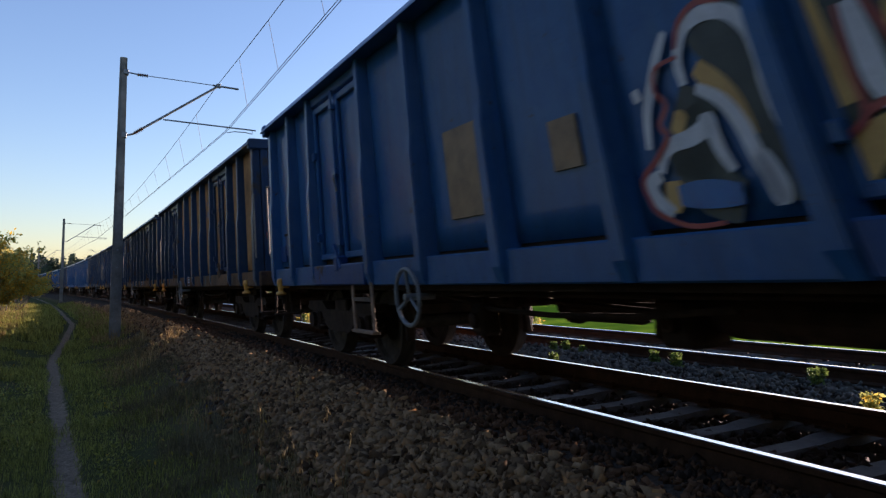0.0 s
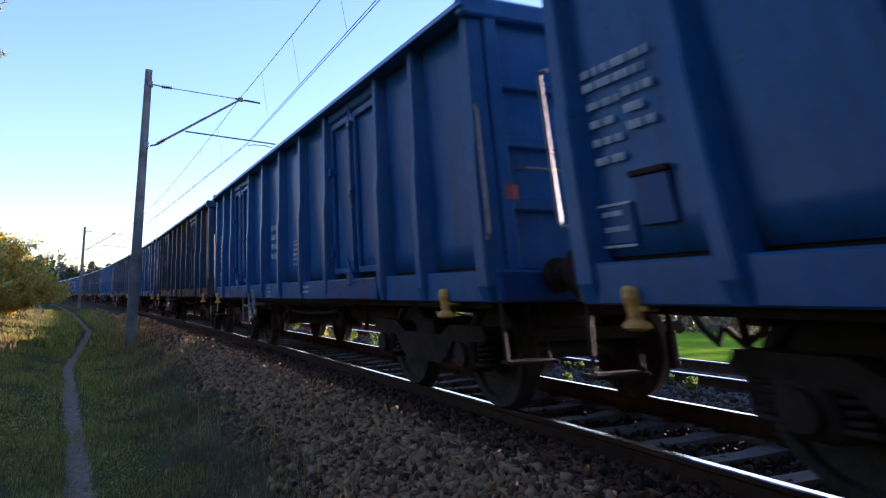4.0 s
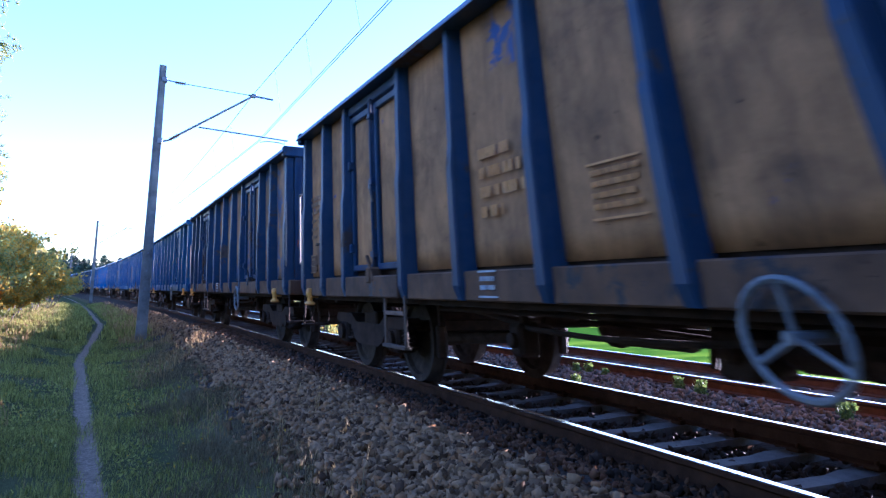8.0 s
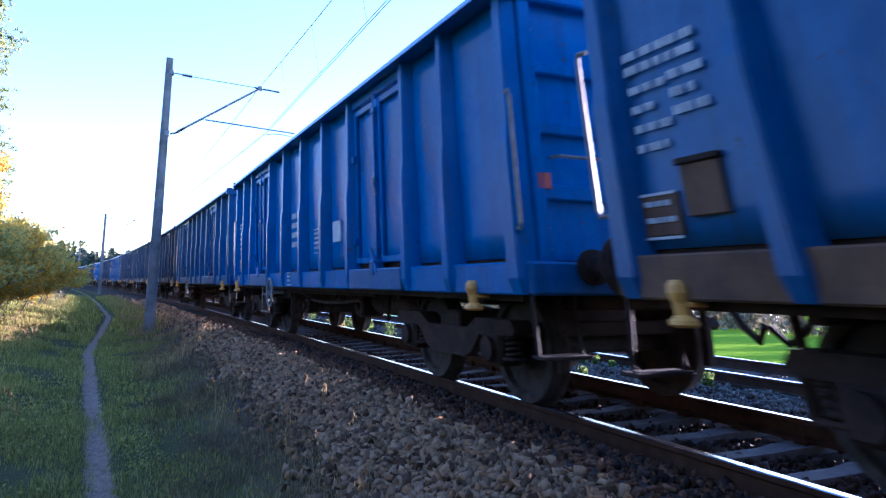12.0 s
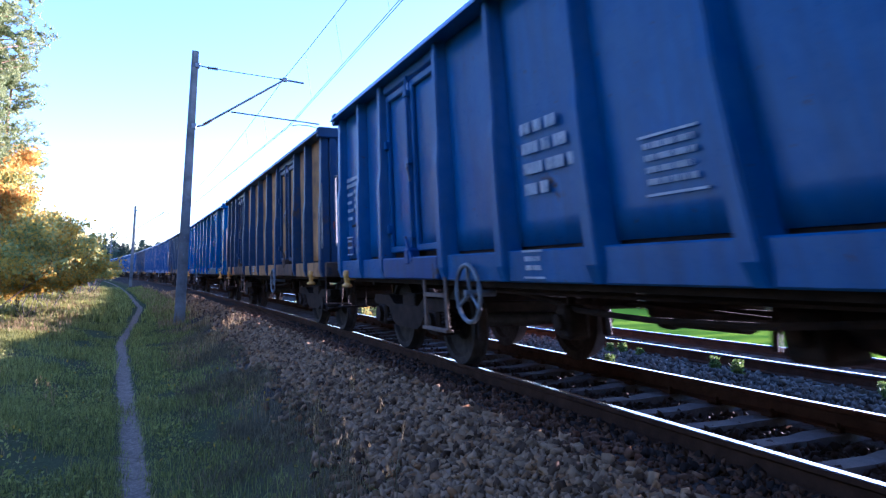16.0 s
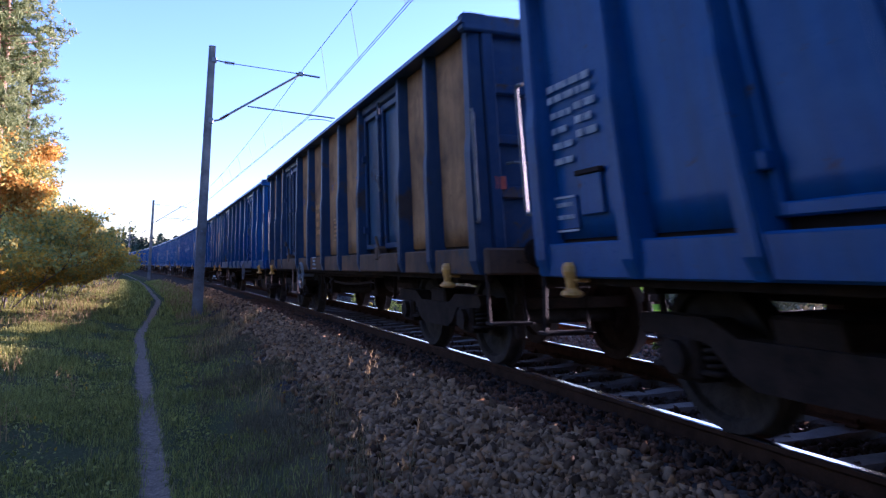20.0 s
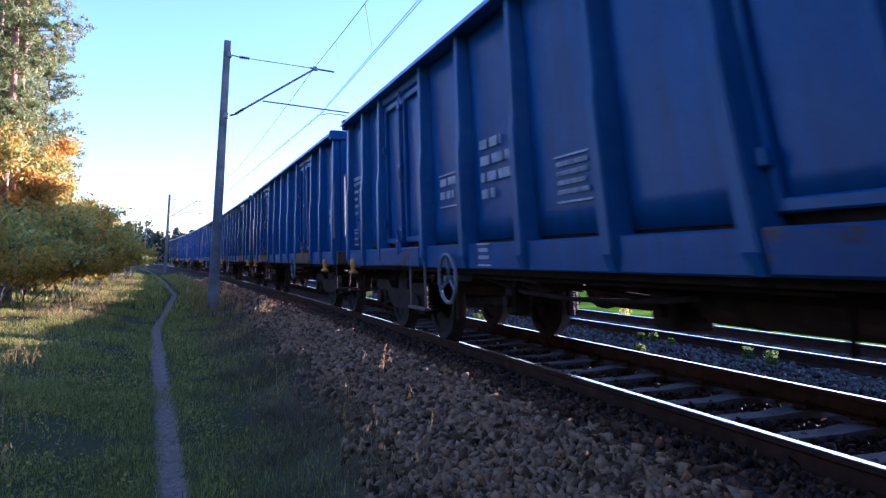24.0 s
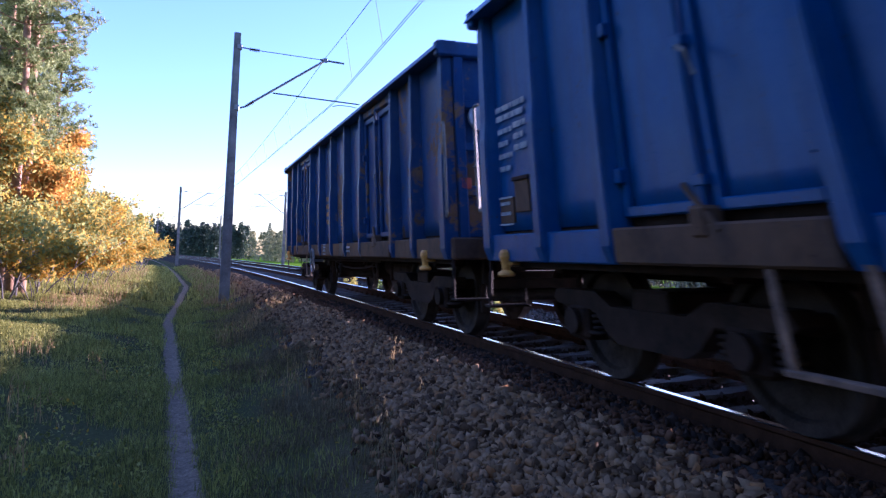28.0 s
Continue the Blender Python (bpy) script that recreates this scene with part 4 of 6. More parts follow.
def repaint(w, coats, door=None, brown_foot=False):
    sheet, rib, sill = (PAINTS[k] for k in coats)
    for o in w.children_recursive:
        slot = o.material_slots[0]
        new_mat = {SHEET: sheet, RIBP: rib, SILLP: sill, SKIRT: sheet if coats[0] in PALE_LOOK + ("brown",) and not brown_foot else sill}.get(slot.material)
        if door and slot.material == SHEET and o.name.split(".")[0] == "door":
            new_mat = PAINTS[door]
        if new_mat:
            slot.link = "OBJECT"
            slot.material = new_mat


def wheelsets(w):
    return [o for o in w.children_recursive if o.name.startswith("wheelset")]


# middle of each wagon along the line at the start, and the wagons themselves
MIDS = []
mid = 4.2
for k in range(40):
    more = {24: 0.82, 37: 0.84}.get(k, 0.0)
    mid += more
    MIDS.append(mid + (0.14 if k == 8 else 0.0))
    mid += PITCH + more
WHEEL_Y = {0: 1.5, 3: -2.24, 4: -2.3, 8: 2.13, 11: -1.8, 12: -2.3, 13: -2.3, 14: -2.15, 15: 2.1, 17: 2.12, 21: -2.4, 22: 1.85, 23: -2.3, 25: -2.16, 26: 1.62, 28: 1.82, 29: -2.47, 33: 1.62, 34: -2.3, 35: 1.6, 37: 2.29, 38: -2.3}
used = set()
for k in range(40):
    p = proto_long if k in (24, 37) else proto_plain if k in (5, 31) else proto
    w = p if p.name not in used else copy_thing(p, Matrix())
    used.add(p.name)
    tagged(w, TELLS[LOOKS[k][0]] if p is proto else "")
    WAGONS.append(w)
for k, w in enumerate(WAGONS):
    repaint(w, LOOKS[k], {28: "teal"}.get(k), k in (14, 16))
    # where the handwheel sits along each wagon, and which steps have lost their rung
    for o in w.children:
        if o.name.startswith("handwheel"):
            o.location.y = WHEEL_Y.get(k, 1.95) - (LONG if k in (24, 37) else HALF) + 4.5
    if k >= 26:
        for o in [c for c in w.children_recursive if c.name.startswith("step_rung")]:
            bpy.data.objects.remove(o)


# ---- lettering and marks: rows of plain bars where stencils cannot be read ----
def mark(k, name, material, label, draw):
    bm = bmesh.new()
    draw(bm)
    ob = part(name, bm, material, WAGONS[k], label)
    ob.location.z = 0.085
    tagged(ob, kind="stuff" if name in ("lettering", "graffiti") else "")


def emblem(bm, y, z, x=-SHEET_X - 0.022):
    """Two leaning bands that meet in a point."""
    for pts in (((-0.02, 0.0), (-0.16, 0.16), (-0.16, 0.27), (-0.02, 0.11)), ((-0.18, 0.02), (-0.30, 0.14), (-0.30, 0.24), (-0.18, 0.12))):
        a = [bm.verts.new((x, y + p, z + q)) for p, q in pts]
        b = [bm.verts.new((x + 0.03, y + p, z + q)) for p, q in pts]
        bm.faces.new(a), bm.faces.new(b[::-1])
        for i in range(4):
            bm.faces.new((a[i], a[(i + 1) % 4], b[(i + 1) % 4], b[i]))
    bmesh.ops.recalc_face_normals(bm, faces=bm.faces)


FADED_OCHRE = plain("faded_ochre_paint", (0.15, 0.085, 0.04), (0.32, 0.19, 0.09), 6, 0.6)
_m = random.Random(77)
for k in range(40):
    half = LONG if k in (24, 37) else HALF
    coat = LOOKS[k][0]
    ink = WHITE_PAINT if coat in PALE_LOOK else OCHRE_PAINT
    tell = "white stencilled rows" if ink is WHITE_PAINT else "ochre stencilled rows"
    if k == 0:
        mark(0, "faded_panel", FADED_OCHRE, "square of faded ochre paint", lambda bm: box(bm, -SHEET_X - 0.019, -SHEET_X, 0.02, 0.8, 1.34, 2.05))
        mark(0, "faded_panel", FADED_OCHRE, "square of faded ochre paint", lambda bm: box(bm, -SHEET_X - 0.019, -SHEET_X, -0.95, -0.66, 1.52, 1.84))
        continue
    mark(k, "lettering", ink, tell, lambda bm: bars(bm, 0.95 if half == HALF else 0.5, 2.03, (0.5, 0.66, 0.74, 0.36), 0.085, 0.07, False, seed=k))
    mark(k, "lettering", ink, tell, lambda bm: bars(bm, -0.5 if half == HALF else -0.85, 1.64, (0.44, 0.44, 0.4, 0.44), 0.035, 0.035, True, seed=k + 50))

    def end_rows(bm):
        bars(bm, half - 0.20, 2.24, (0.62, 0.58), 0.05, 0.035, seed=k + 90)
        bars(bm, half - 0.22, 2.03, (0.30, 0.22, 0.30, 0.26), 0.045, 0.07, seed=k + 91)
        bars(bm, half - 0.56, 2.05, (0.26, 0.20, 0.26), 0.05, 0.05, seed=k + 92)
        bars(bm, half - 0.20, 1.36, (0.2, 0.22), 0.03, 0.06, True, -SHEET_X - 0.026, k + 93)
    mark(k, "lettering", WHITE_PAINT if coat in PALE_LOOK else FADED_OCHRE, "faded stencilled rows beside the foothold", end_rows)
    mark(k, "lettering", WHITE_PAINT, "small white stencilled rows", lambda bm: bars(bm, 0.9, 1.02, (0.22, 0.22), 0.035, 0.03, True, -RIB_X + 0.042, k + 130))
    if _m.random() < 0.5:
        mark(k, "lettering", WHITE_PAINT, "small white stencilled rows", lambda bm: bars(bm, -1.3, 1.01, (0.3, 0.3), 0.035, 0.03, False, -RIB_X + 0.042, k + 170))
    if k == 3:
        mark(k, "paper_label", OCHRE_PAINT, "square tan label on the side", lambda bm: box(bm, -SHEET_X - 0.03, -SHEET_X + 0.0, -5.17, -4.88, 1.33, 1.60))
    if k in (3, 11, 13, 21, 25, 34, 36, 38):
        mark(k, "lettering", ink if k != 3 else OCHRE_PAINT, "faded stencilled rows on the end panel", lambda bm: bars(bm, -5.70, 1.86, (0.24, 0.16), 0.10, 0.06, False, seed=k + 210))
    if k in (3, 21, 36, 9, 13, 29):
        y = 1.5 if k == 9 else -1.78
        mark(k, "emblem", WHITE_PAINT if k != 3 else OCHRE_PAINT, "small painted emblem", lambda bm: emblem(bm, y, 2.68))
        mark(k, "lettering", WHITE_PAINT if k != 3 else OCHRE_PAINT, "painted row below the emblem", lambda bm: bars(bm, y + 0.19, 2.55, (0.74,), 0.11, 0.03, False, seed=k + 240))
    if k == 21:
        mark(k, "paint_patch", PAINTS["blue"], "small blue patch of paint", lambda bm: box(bm, -SHEET_X - 0.024, -SHEET_X, -6.15, -5.8, 1.5, 1.58))
    if k in (5, 17, 19, 27):
        mark(k, "paper_label", WHITE_PAINT, "square white label on the side", lambda bm: box(bm, -SHEET_X - 0.03, -SHEET_X + 0.0, -1.85, -1.5, 1.45, 1.72))


def disc(k, x, z, r, material, label):
    """A round mark on the leading end wall."""
    half = LONG if k in (24, 37) else HALF
    mark(k, "round_mark", material, label, lambda bm: lathe(bm, ((-half - 0.085, 0.0), (-half - 0.085, r), (-half - 0.04, r), (-half - 0.04, 0.0)), "y", (x, 0, z), 20))


disc(39, -0.95, 2.40, 0.15, WHITE_PAINT, "round white mark on the end wall")
disc(13, -0.8, 2.68, 0.13, YELLOW_PAINT, "round yellow mark on the end wall")
disc(13, -0.35, 2.36, 0.15, YELLOW_PAINT, "round yellow mark on the end wall")


def strokes(bm, paths, width, z=0.0, x=-SHEET_X - 0.026, push=0.0):
    """Sprayed strokes: flat bands that follow points (y, z) on the wagon's side."""
    for coarse in paths:
        pts, m = [], len(coarse)
        for i in range(m - 1):
            p0, p1, p2, p3 = (coarse[min(max(j, 0), m - 1)] for j in (i - 1, i, i + 1, i + 2))
            for u in (0.0, 0.25, 0.5, 0.75):
                pts.append(tuple(0.5 * (2 * b + (c - a) * u + (2 * a - 5 * b + 4 * c - d) * u * u + (3 * b - a - 3 * c + d) * u ** 3) for a, b, c, d in zip(p0, p1, p2, p3)))
        pts.append(tuple(coarse[-1]))
        pr = []
        n = len(pts)
        for i, (a, b) in enumerate(pts):
            p, q = pts[max(0, i - 1)], pts[min(n - 1, i + 1)]
            d = Vector((q[0] - p[0], q[1] - p[1] + 1e-6)).normalized()
            w = width * (0.6 + 0.4 * math.sin(math.pi * (i + 0.5) / n))
            pr.append((bm.verts.new((x - push, a - d.y * w, b + d.x * w)), bm.verts.new((x - push, a + d.y * w, b - d.x * w))))
        for (a, b), (c, d) in zip(pr, pr[1:]):
            bm.faces.new((a, b, d, c))


def loop(cy, cz, ry, rz, a0, a1, n=10):
    return [(cy + ry * math.cos(math.radians(a0 + (a1 - a0) * i / n)), cz + rz * math.sin(math.radians(a0 + (a1 - a0) * i / n))) for i in range(n + 1)]


SPRAY = {"pale": plain("pale_spray_paint", (0.45, 0.44, 0.44), (0.66, 0.65, 0.64), 5, 0.6), "orange": plain("orange_spray_paint", (0.45, 0.24, 0.06), (0.62, 0.38, 0.12), 4, 0.6),
         "dark": plain("dark_green_spray_paint", (0.02, 0.025, 0.02), (0.06, 0.07, 0.05), 4, 0.6), "red": plain("red_spray_paint", (0.30, 0.04, 0.03), (0.42, 0.09, 0.06), 6, 0.6),
         "bright": PAINTS["bright"], "tan": plain("tan_spray_paint", (0.24, 0.17, 0.09), (0.46, 0.35, 0.21), 5, 0.6), "faded": plain("faded_spray_paint", (0.16, 0.17, 0.17), (0.36, 0.35, 0.32), 5, 0.6), "yellow": plain("yellow_spray_paint", (0.45, 0.42, 0.05), (0.62, 0.58, 0.12), 6, 0.6)}
G0 = [("dark", 0.26, -0.002, [[(-2.95, 2.5), (-2.86, 1.9), (-2.80, 1.15)], [(-2.35, 2.35), (-2.45, 1.7), (-2.42, 1.15)]]), ("orange", 0.09, 0.002, [[(-3.1, 2.1), (-3.0, 1.6), (-3.15, 1.2)], [(-2.62, 2.3), (-2.60, 1.9), (-2.66, 1.5)]]),
      ("dark", 0.16, 0.0, [[(-2.02, 2.06), (-2.17, 1.9), (-2.24, 1.69), (-2.25, 1.48)], [(-1.85, 1.67), (-1.87, 1.49), (-1.85, 1.3), (-2.03, 1.18)], [(-2.56, 1.97), (-2.53, 1.69), (-2.52, 1.43), (-2.47, 1.18)]]),
      ("dark", 0.1, 0.0, [[(-1.8, 1.73), (-1.9, 1.66), (-1.98, 1.58)], [(-1.66, 1.42), (-1.81, 1.42), (-1.89, 1.34)]]),
      ("orange", 0.07, 0.004, [[(-1.97, 1.85), (-2.07, 1.73), (-2.13, 1.61), (-2.17, 1.46)], [(-1.74, 1.63), (-1.81, 1.58)], [(-1.64, 1.33), (-1.64, 1.24), (-1.67, 1.2)], [(-2.49, 1.82), (-2.45, 1.67), (-2.47, 1.5), (-2.46, 1.35)], [(-2.54, 1.17), (-2.62, 1.26), (-2.72, 1.35), (-2.83, 1.4)]]),
      ("pale", 0.045, 0.006, [[(-1.87, 1.78), (-1.87, 1.92), (-1.95, 2.05), (-2.09, 2.09), (-2.24, 2.05), (-2.33, 1.94), (-2.35, 1.8), (-2.34, 1.66), (-2.36, 1.49), (-2.41, 1.34), (-2.42, 1.19), (-2.4, 1.07)], [(-1.94, 1.75), (-2.07, 1.66), (-2.14, 1.53), (-2.18, 1.36), (-2.22, 1.24), (-2.23, 1.15)], [(-1.58, 1.38), (-1.63, 1.47), (-1.71, 1.51), (-1.82, 1.52), (-1.92, 1.55), (-1.96, 1.59), (-1.97, 1.51), (-1.99, 1.42), (-2.03, 1.33)], [(-1.6, 1.17), (-1.51, 1.25), (-1.49, 1.33), (-1.57, 1.37)]]),
      ("pale", 0.06, 0.006, [[(-2.82, 1.9), (-2.82, 1.71), (-2.82, 1.56), (-2.85, 1.47)], [(-2.19, 1.39), (-2.23, 1.25), (-2.23, 1.16)]]),
      ("red", 0.018, 0.01, [[(-1.87, 1.93), (-1.71, 1.91), (-1.67, 1.8), (-1.72, 1.71), (-1.65, 1.62), (-1.68, 1.55), (-1.57, 1.45), (-1.44, 1.36), (-1.46, 1.24), (-1.51, 1.17), (-1.69, 1.1), (-1.9, 1.1)], [(-1.87, 1.97), (-1.94, 2.09), (-2.08, 2.15), (-2.25, 2.11)], [(-2.76, 1.9), (-2.73, 1.66), (-2.72, 1.45), (-2.6, 1.36), (-2.55, 1.21), (-2.52, 1.09)], [(-2.88, 1.89), (-2.92, 1.77), (-2.95, 1.62)], [(-2.72, 1.45), (-2.8, 1.48), (-2.88, 1.49)], [(-2.39, 2.07), (-2.36, 1.89), (-2.38, 1.67), (-2.44, 1.44), (-2.47, 1.18), (-2.41, 0.98)]]),
      ("pale", 0.035, 0.004, [[(-1.82, 2.08), (-1.74, 1.98), (-1.65, 1.84), (-1.57, 1.69), (-1.53, 1.51)], [(-1.26, 1.22), (-1.24, 1.03), (-1.21, 0.84)], [(-1.13, 1.21), (-1.14, 1.16)], [(-1.51, 1.84), (-1.53, 1.77)]]),
      ("bright", 0.07, 0.014, [[(-1.67, 1.25), (-1.85, 1.24), (-2.05, 1.22)]])]
for name, wd, push, paths in G0:
    mark(0, "graffiti", SPRAY[name], name + " sprayed graffiti", lambda bm: strokes(bm, paths, wd, push=push))
mark(10, "graffiti", SPRAY["faded"], "faded pale sprayed scrawl on the door", lambda bm: strokes(bm, [[(3.75, 2.5), (3.78, 2.3)], [(3.7, 2.2), (3.78, 1.95)], [(3.8, 1.85), (3.6, 1.8), (3.55, 2.0), (3.5, 1.7)], [(3.8, 1.55), (3.65, 1.55), (3.65, 1.3), (3.82, 1.3), (3.7, 1.15)]], 0.035, x=-SHEET_X - 0.03))
mark(10, "graffiti", SPRAY["yellow"], "yellow-green sprayed scrawl", lambda bm: strokes(bm, [[(1.95, 1.9), (1.75, 1.5), (1.5, 1.85)], loop(1.55, 1.5, 0.3, 0.22, 20, 340), [(1.9, 1.3), (1.3, 1.45), (1.2, 1.85)], [(1.75, 1.25), (1.4, 1.75)]], 0.045))
mark(9, "graffiti", SPRAY["faded"], "faded pale sprayed scrawl", lambda bm: strokes(bm, [loop(-4.6, 1.9, 0.25, 0.3, 0, 330), [(-4.4, 1.4), (-4.8, 1.5), (-5.0, 2.2)], [(-4.3, 2.3), (-4.9, 1.3)]], 0.02))
mark(14, "graffiti", SPRAY["tan"], "faded tan sprayed letters down the side", lambda bm: strokes(bm, [[(-2.0, 2.82), (-1.8, 2.78), (-1.75, 2.66), (-1.95, 2.6)], [(-1.55, 2.45), (-1.75, 2.5), (-1.95, 2.42), (-2.15, 2.5)], [(-1.6, 2.3), (-1.55, 2.1), (-1.72, 2.0)], [(-2.0, 2.4), (-1.85, 2.25), (-1.9, 2.1)], [(-2.1, 2.12), (-1.9, 2.0), (-2.08, 1.88), (-1.86, 1.78)], [(-1.62, 1.85), (-1.7, 1.6)], [(-2.12, 1.75), (-1.92, 1.62), (-2.1, 1.48)], [(-1.9, 1.5), (-2.2, 1.32), (-2.0, 1.2), (-2.2, 1.15)]], 0.022))
mark(14, "graffiti", SPRAY["faded"], "faded pale sprayed loop", lambda bm: strokes(bm, [loop(2.05, 1.95, 0.2, 0.24, 200, 520), [(2.2, 1.7), (2.1, 1.35)]], 0.018))
mark(14, "graffiti", SPRAY["faded"], "faded pale sprayed strokes", lambda bm: strokes(bm, [[(-5.5, 2.0), (-5.62, 1.72), (-5.95, 1.75)], [(-5.85, 2.0), (-5.88, 1.55)]], 0.022))
mark(10, "graffiti", SPRAY["faded"], "faded pale sprayed scrawl down the panel", lambda bm: strokes(bm, [[(-1.5, 2.7), (-1.42, 2.5), (-1.6, 2.35), (-1.4, 2.2)], loop(-1.52, 2.0, 0.12, 0.14, 0, 340), [(-1.38, 1.8), (-1.62, 1.7), (-1.42, 1.5), (-1.65, 1.4)], [(-1.5, 1.95), (-1.48, 1.35)]], 0.02))
mark(10, "graffiti", SPRAY["faded"], "faded pale sprayed star", lambda bm: strokes(bm, [[(-0.36 + 0.34 * math.cos(i * 0.7), 1.45 + 0.3 * math.sin(i * 0.7)) if i % 2 else (-0.36 + 0.1 * math.cos(i * 0.7), 1.45 + 0.1 * math.sin(i * 0.7)) for i in range(10)]], 0.03))
mark(10, "graffiti", SPRAY["faded"], "faded pale sprayed scribble on the end panel", lambda bm: strokes(bm, [[(-5.42, 1.8), (-5.5, 1.45), (-5.46, 1.1)], [(-5.5, 1.95), (-5.72, 1.68), (-5.58, 1.4), (-5.8, 1.16), (-5.66, 1.0)], [(-5.7, 2.0), (-5.92, 1.62), (-5.74, 1.3)], [(-5.5, 1.62), (-5.98, 1.5)], [(-5.55, 1.2), (-5.95, 1.28)]], 0.026))
mark(9, "paint_patch", PAINTS["dull"], "band of dull blue paint along the rusty side", lambda bm: strokes(bm, [[(2.2, 1.2), (1.4, 1.25), (1.0, 1.19), (0.3, 1.30), (0.0, 1.25), (-0.6, 1.37), (-1.0, 1.33), (-1.6, 1.46), (-2.3, 1.48)]], 0.075))
mark(32, "door_threshold", RUST_STEEL, "rust-tan bar below the door", lambda bm: box(bm, -RIB_X + 0.036, -RIB_X + 0.09, 2.0, 3.8, 0.83, 1.0, 0.008))
for k in (26, 30, 33):
    mark(k, "lettering", WHITE_PAINT, "boxed white stencilled rows beside the door", lambda bm: bars(bm, 2.1, 1.78, (0.5, 0.42), 0.08, 0.06, True, seed=k + 300))
for k in (26, 33, 36, 38):
    mark(k, "lettering", WHITE_PAINT, "boxed white stencilled rows on the end panel", lambda bm: bars(bm, -5.98, 1.40, (0.34, 0.34), 0.05, 0.04, True, seed=k + 260))
mark(20, "graffiti", SPRAY["yellow"], "yellow sprayed block letters", lambda bm: strokes(bm, [[(3.85, 1.75), (3.8, 1.05)], [(3.3, 1.65), (3.0, 1.75), (2.95, 1.0), (3.3, 1.0)], [(3.1, 1.4), (2.95, 1.4)], [(2.35, 1.85), (2.3, 1.4), (2.45, 1.1), (2.25, 1.05)], [(1.92, 1.0), (1.62, 2.1)], [(1.5, 2.1), (1.25, 0.95)], [(1.8, 1.35), (1.35, 1.35)]], 0.085, x=-SHEET_X - 0.055))
mark(20, "graffiti", SPRAY["pale"], "white sprayed dot", lambda bm: strokes(bm, [[(0.84, 1.3), (0.66, 1.3), (0.5, 1.3)]], 0.17))
mark(20, "graffiti", SPRAY["pale"], "white sprayed scrawl", lambda bm: strokes(bm, [loop(-1.75, 1.80, 0.24, 0.09, 0, 360), [(-1.50, 1.66), (-1.68, 1.48), (-1.80, 1.66), (-1.78, 1.44)], [(-1.82, 1.60), (-2.08, 1.56), (-2.26, 1.58), (-2.1, 1.63)], loop(-2.08, 1.40, 0.19, 0.065, 0, 360), [(-1.68, 1.36), (-1.9, 1.34), (-2.28, 1.31)]], 0.014))
mark(7, "graffiti", SPRAY["pale"], "white sprayed scrawl", lambda bm: strokes(bm, [loop(2.85, 2.35, 0.2, 0.14, 0, 340), [(3.0, 2.0), (2.75, 1.9), (2.95, 1.6)]], 0.03))
mark(21, "graffiti", SPRAY["pale"], "pale sprayed stroke", lambda bm: strokes(bm, [[(-5.62, 1.72), (-5.9, 1.7), (-5.88, 1.6)]], 0.02))


def motions():
    """The train rolls past at an even speed; each wagon follows the line of the rails."""
    for mid, w in zip(MIDS, WAGONS):
        rows = []
        for i in range(29):
            s = mid - SPEED * i
            a, b = at(s - 4.5), at(s + 4.5)
            c = (a + b) / 2
            rows.append((float(i), pose(c.x, c.y, 0.0, 0, -CANT, math.degrees(math.atan2(a.x - b.x, b.y - a.y)))))
        walk(w, rows)
        # wheels turn while the wagon rolls through the near stretch
        t0, t1 = max(0.0, (mid - 34) / SPEED), min(28.0, (mid + 10) / SPEED)
        f0, f1 = math.ceil(t0 * FPS), math.floor(t1 * FPS)
        if f1 - f0 < 2:
            continue
        frames = list(range(f0, f1 + 1))
        for o in wheelsets(w):
            base = o.matrix_basis.copy()
            x, y, z = base.translation
            turn = [(f / FPS, pose(x, y, z, math.degrees(SPEED * (f - f0) / FPS / 0.46), 0, 0)) for f in frames]
            if f0 > 0:
                turn = [(0.0, pose(x, y, z))] + turn
            if f1 < 28 * FPS:
                turn = turn + [(28.0, turn[-1][1])]
            walk(o, turn)


# ---- plants ----
def fast_mesh(verts, tris, material, smooth=False):
    """A mesh from arrays: verts (n, 3), tris (m, 3)."""
    me = bpy.data.meshes.new("mesh")
    n, m = len(verts), len(tris)
    me.vertices.add(n)
    me.vertices.foreach_set("co", np.asarray(verts, np.float32).ravel())
    me.loops.add(m * 3)
    me.loops.foreach_set("vertex_index", np.asarray(tris, np.int32).ravel())
    me.polygons.add(m)
    me.polygons.foreach_set("loop_start", np.arange(0, m * 3, 3, dtype=np.int32))
    me.polygons.foreach_set("loop_total", np.full(m, 3, np.int32))
    if smooth:
        me.polygons.foreach_set("use_smooth", np.ones(m, bool))
    me.materials.append(material)
    me.update()
    me.validate()
    return me


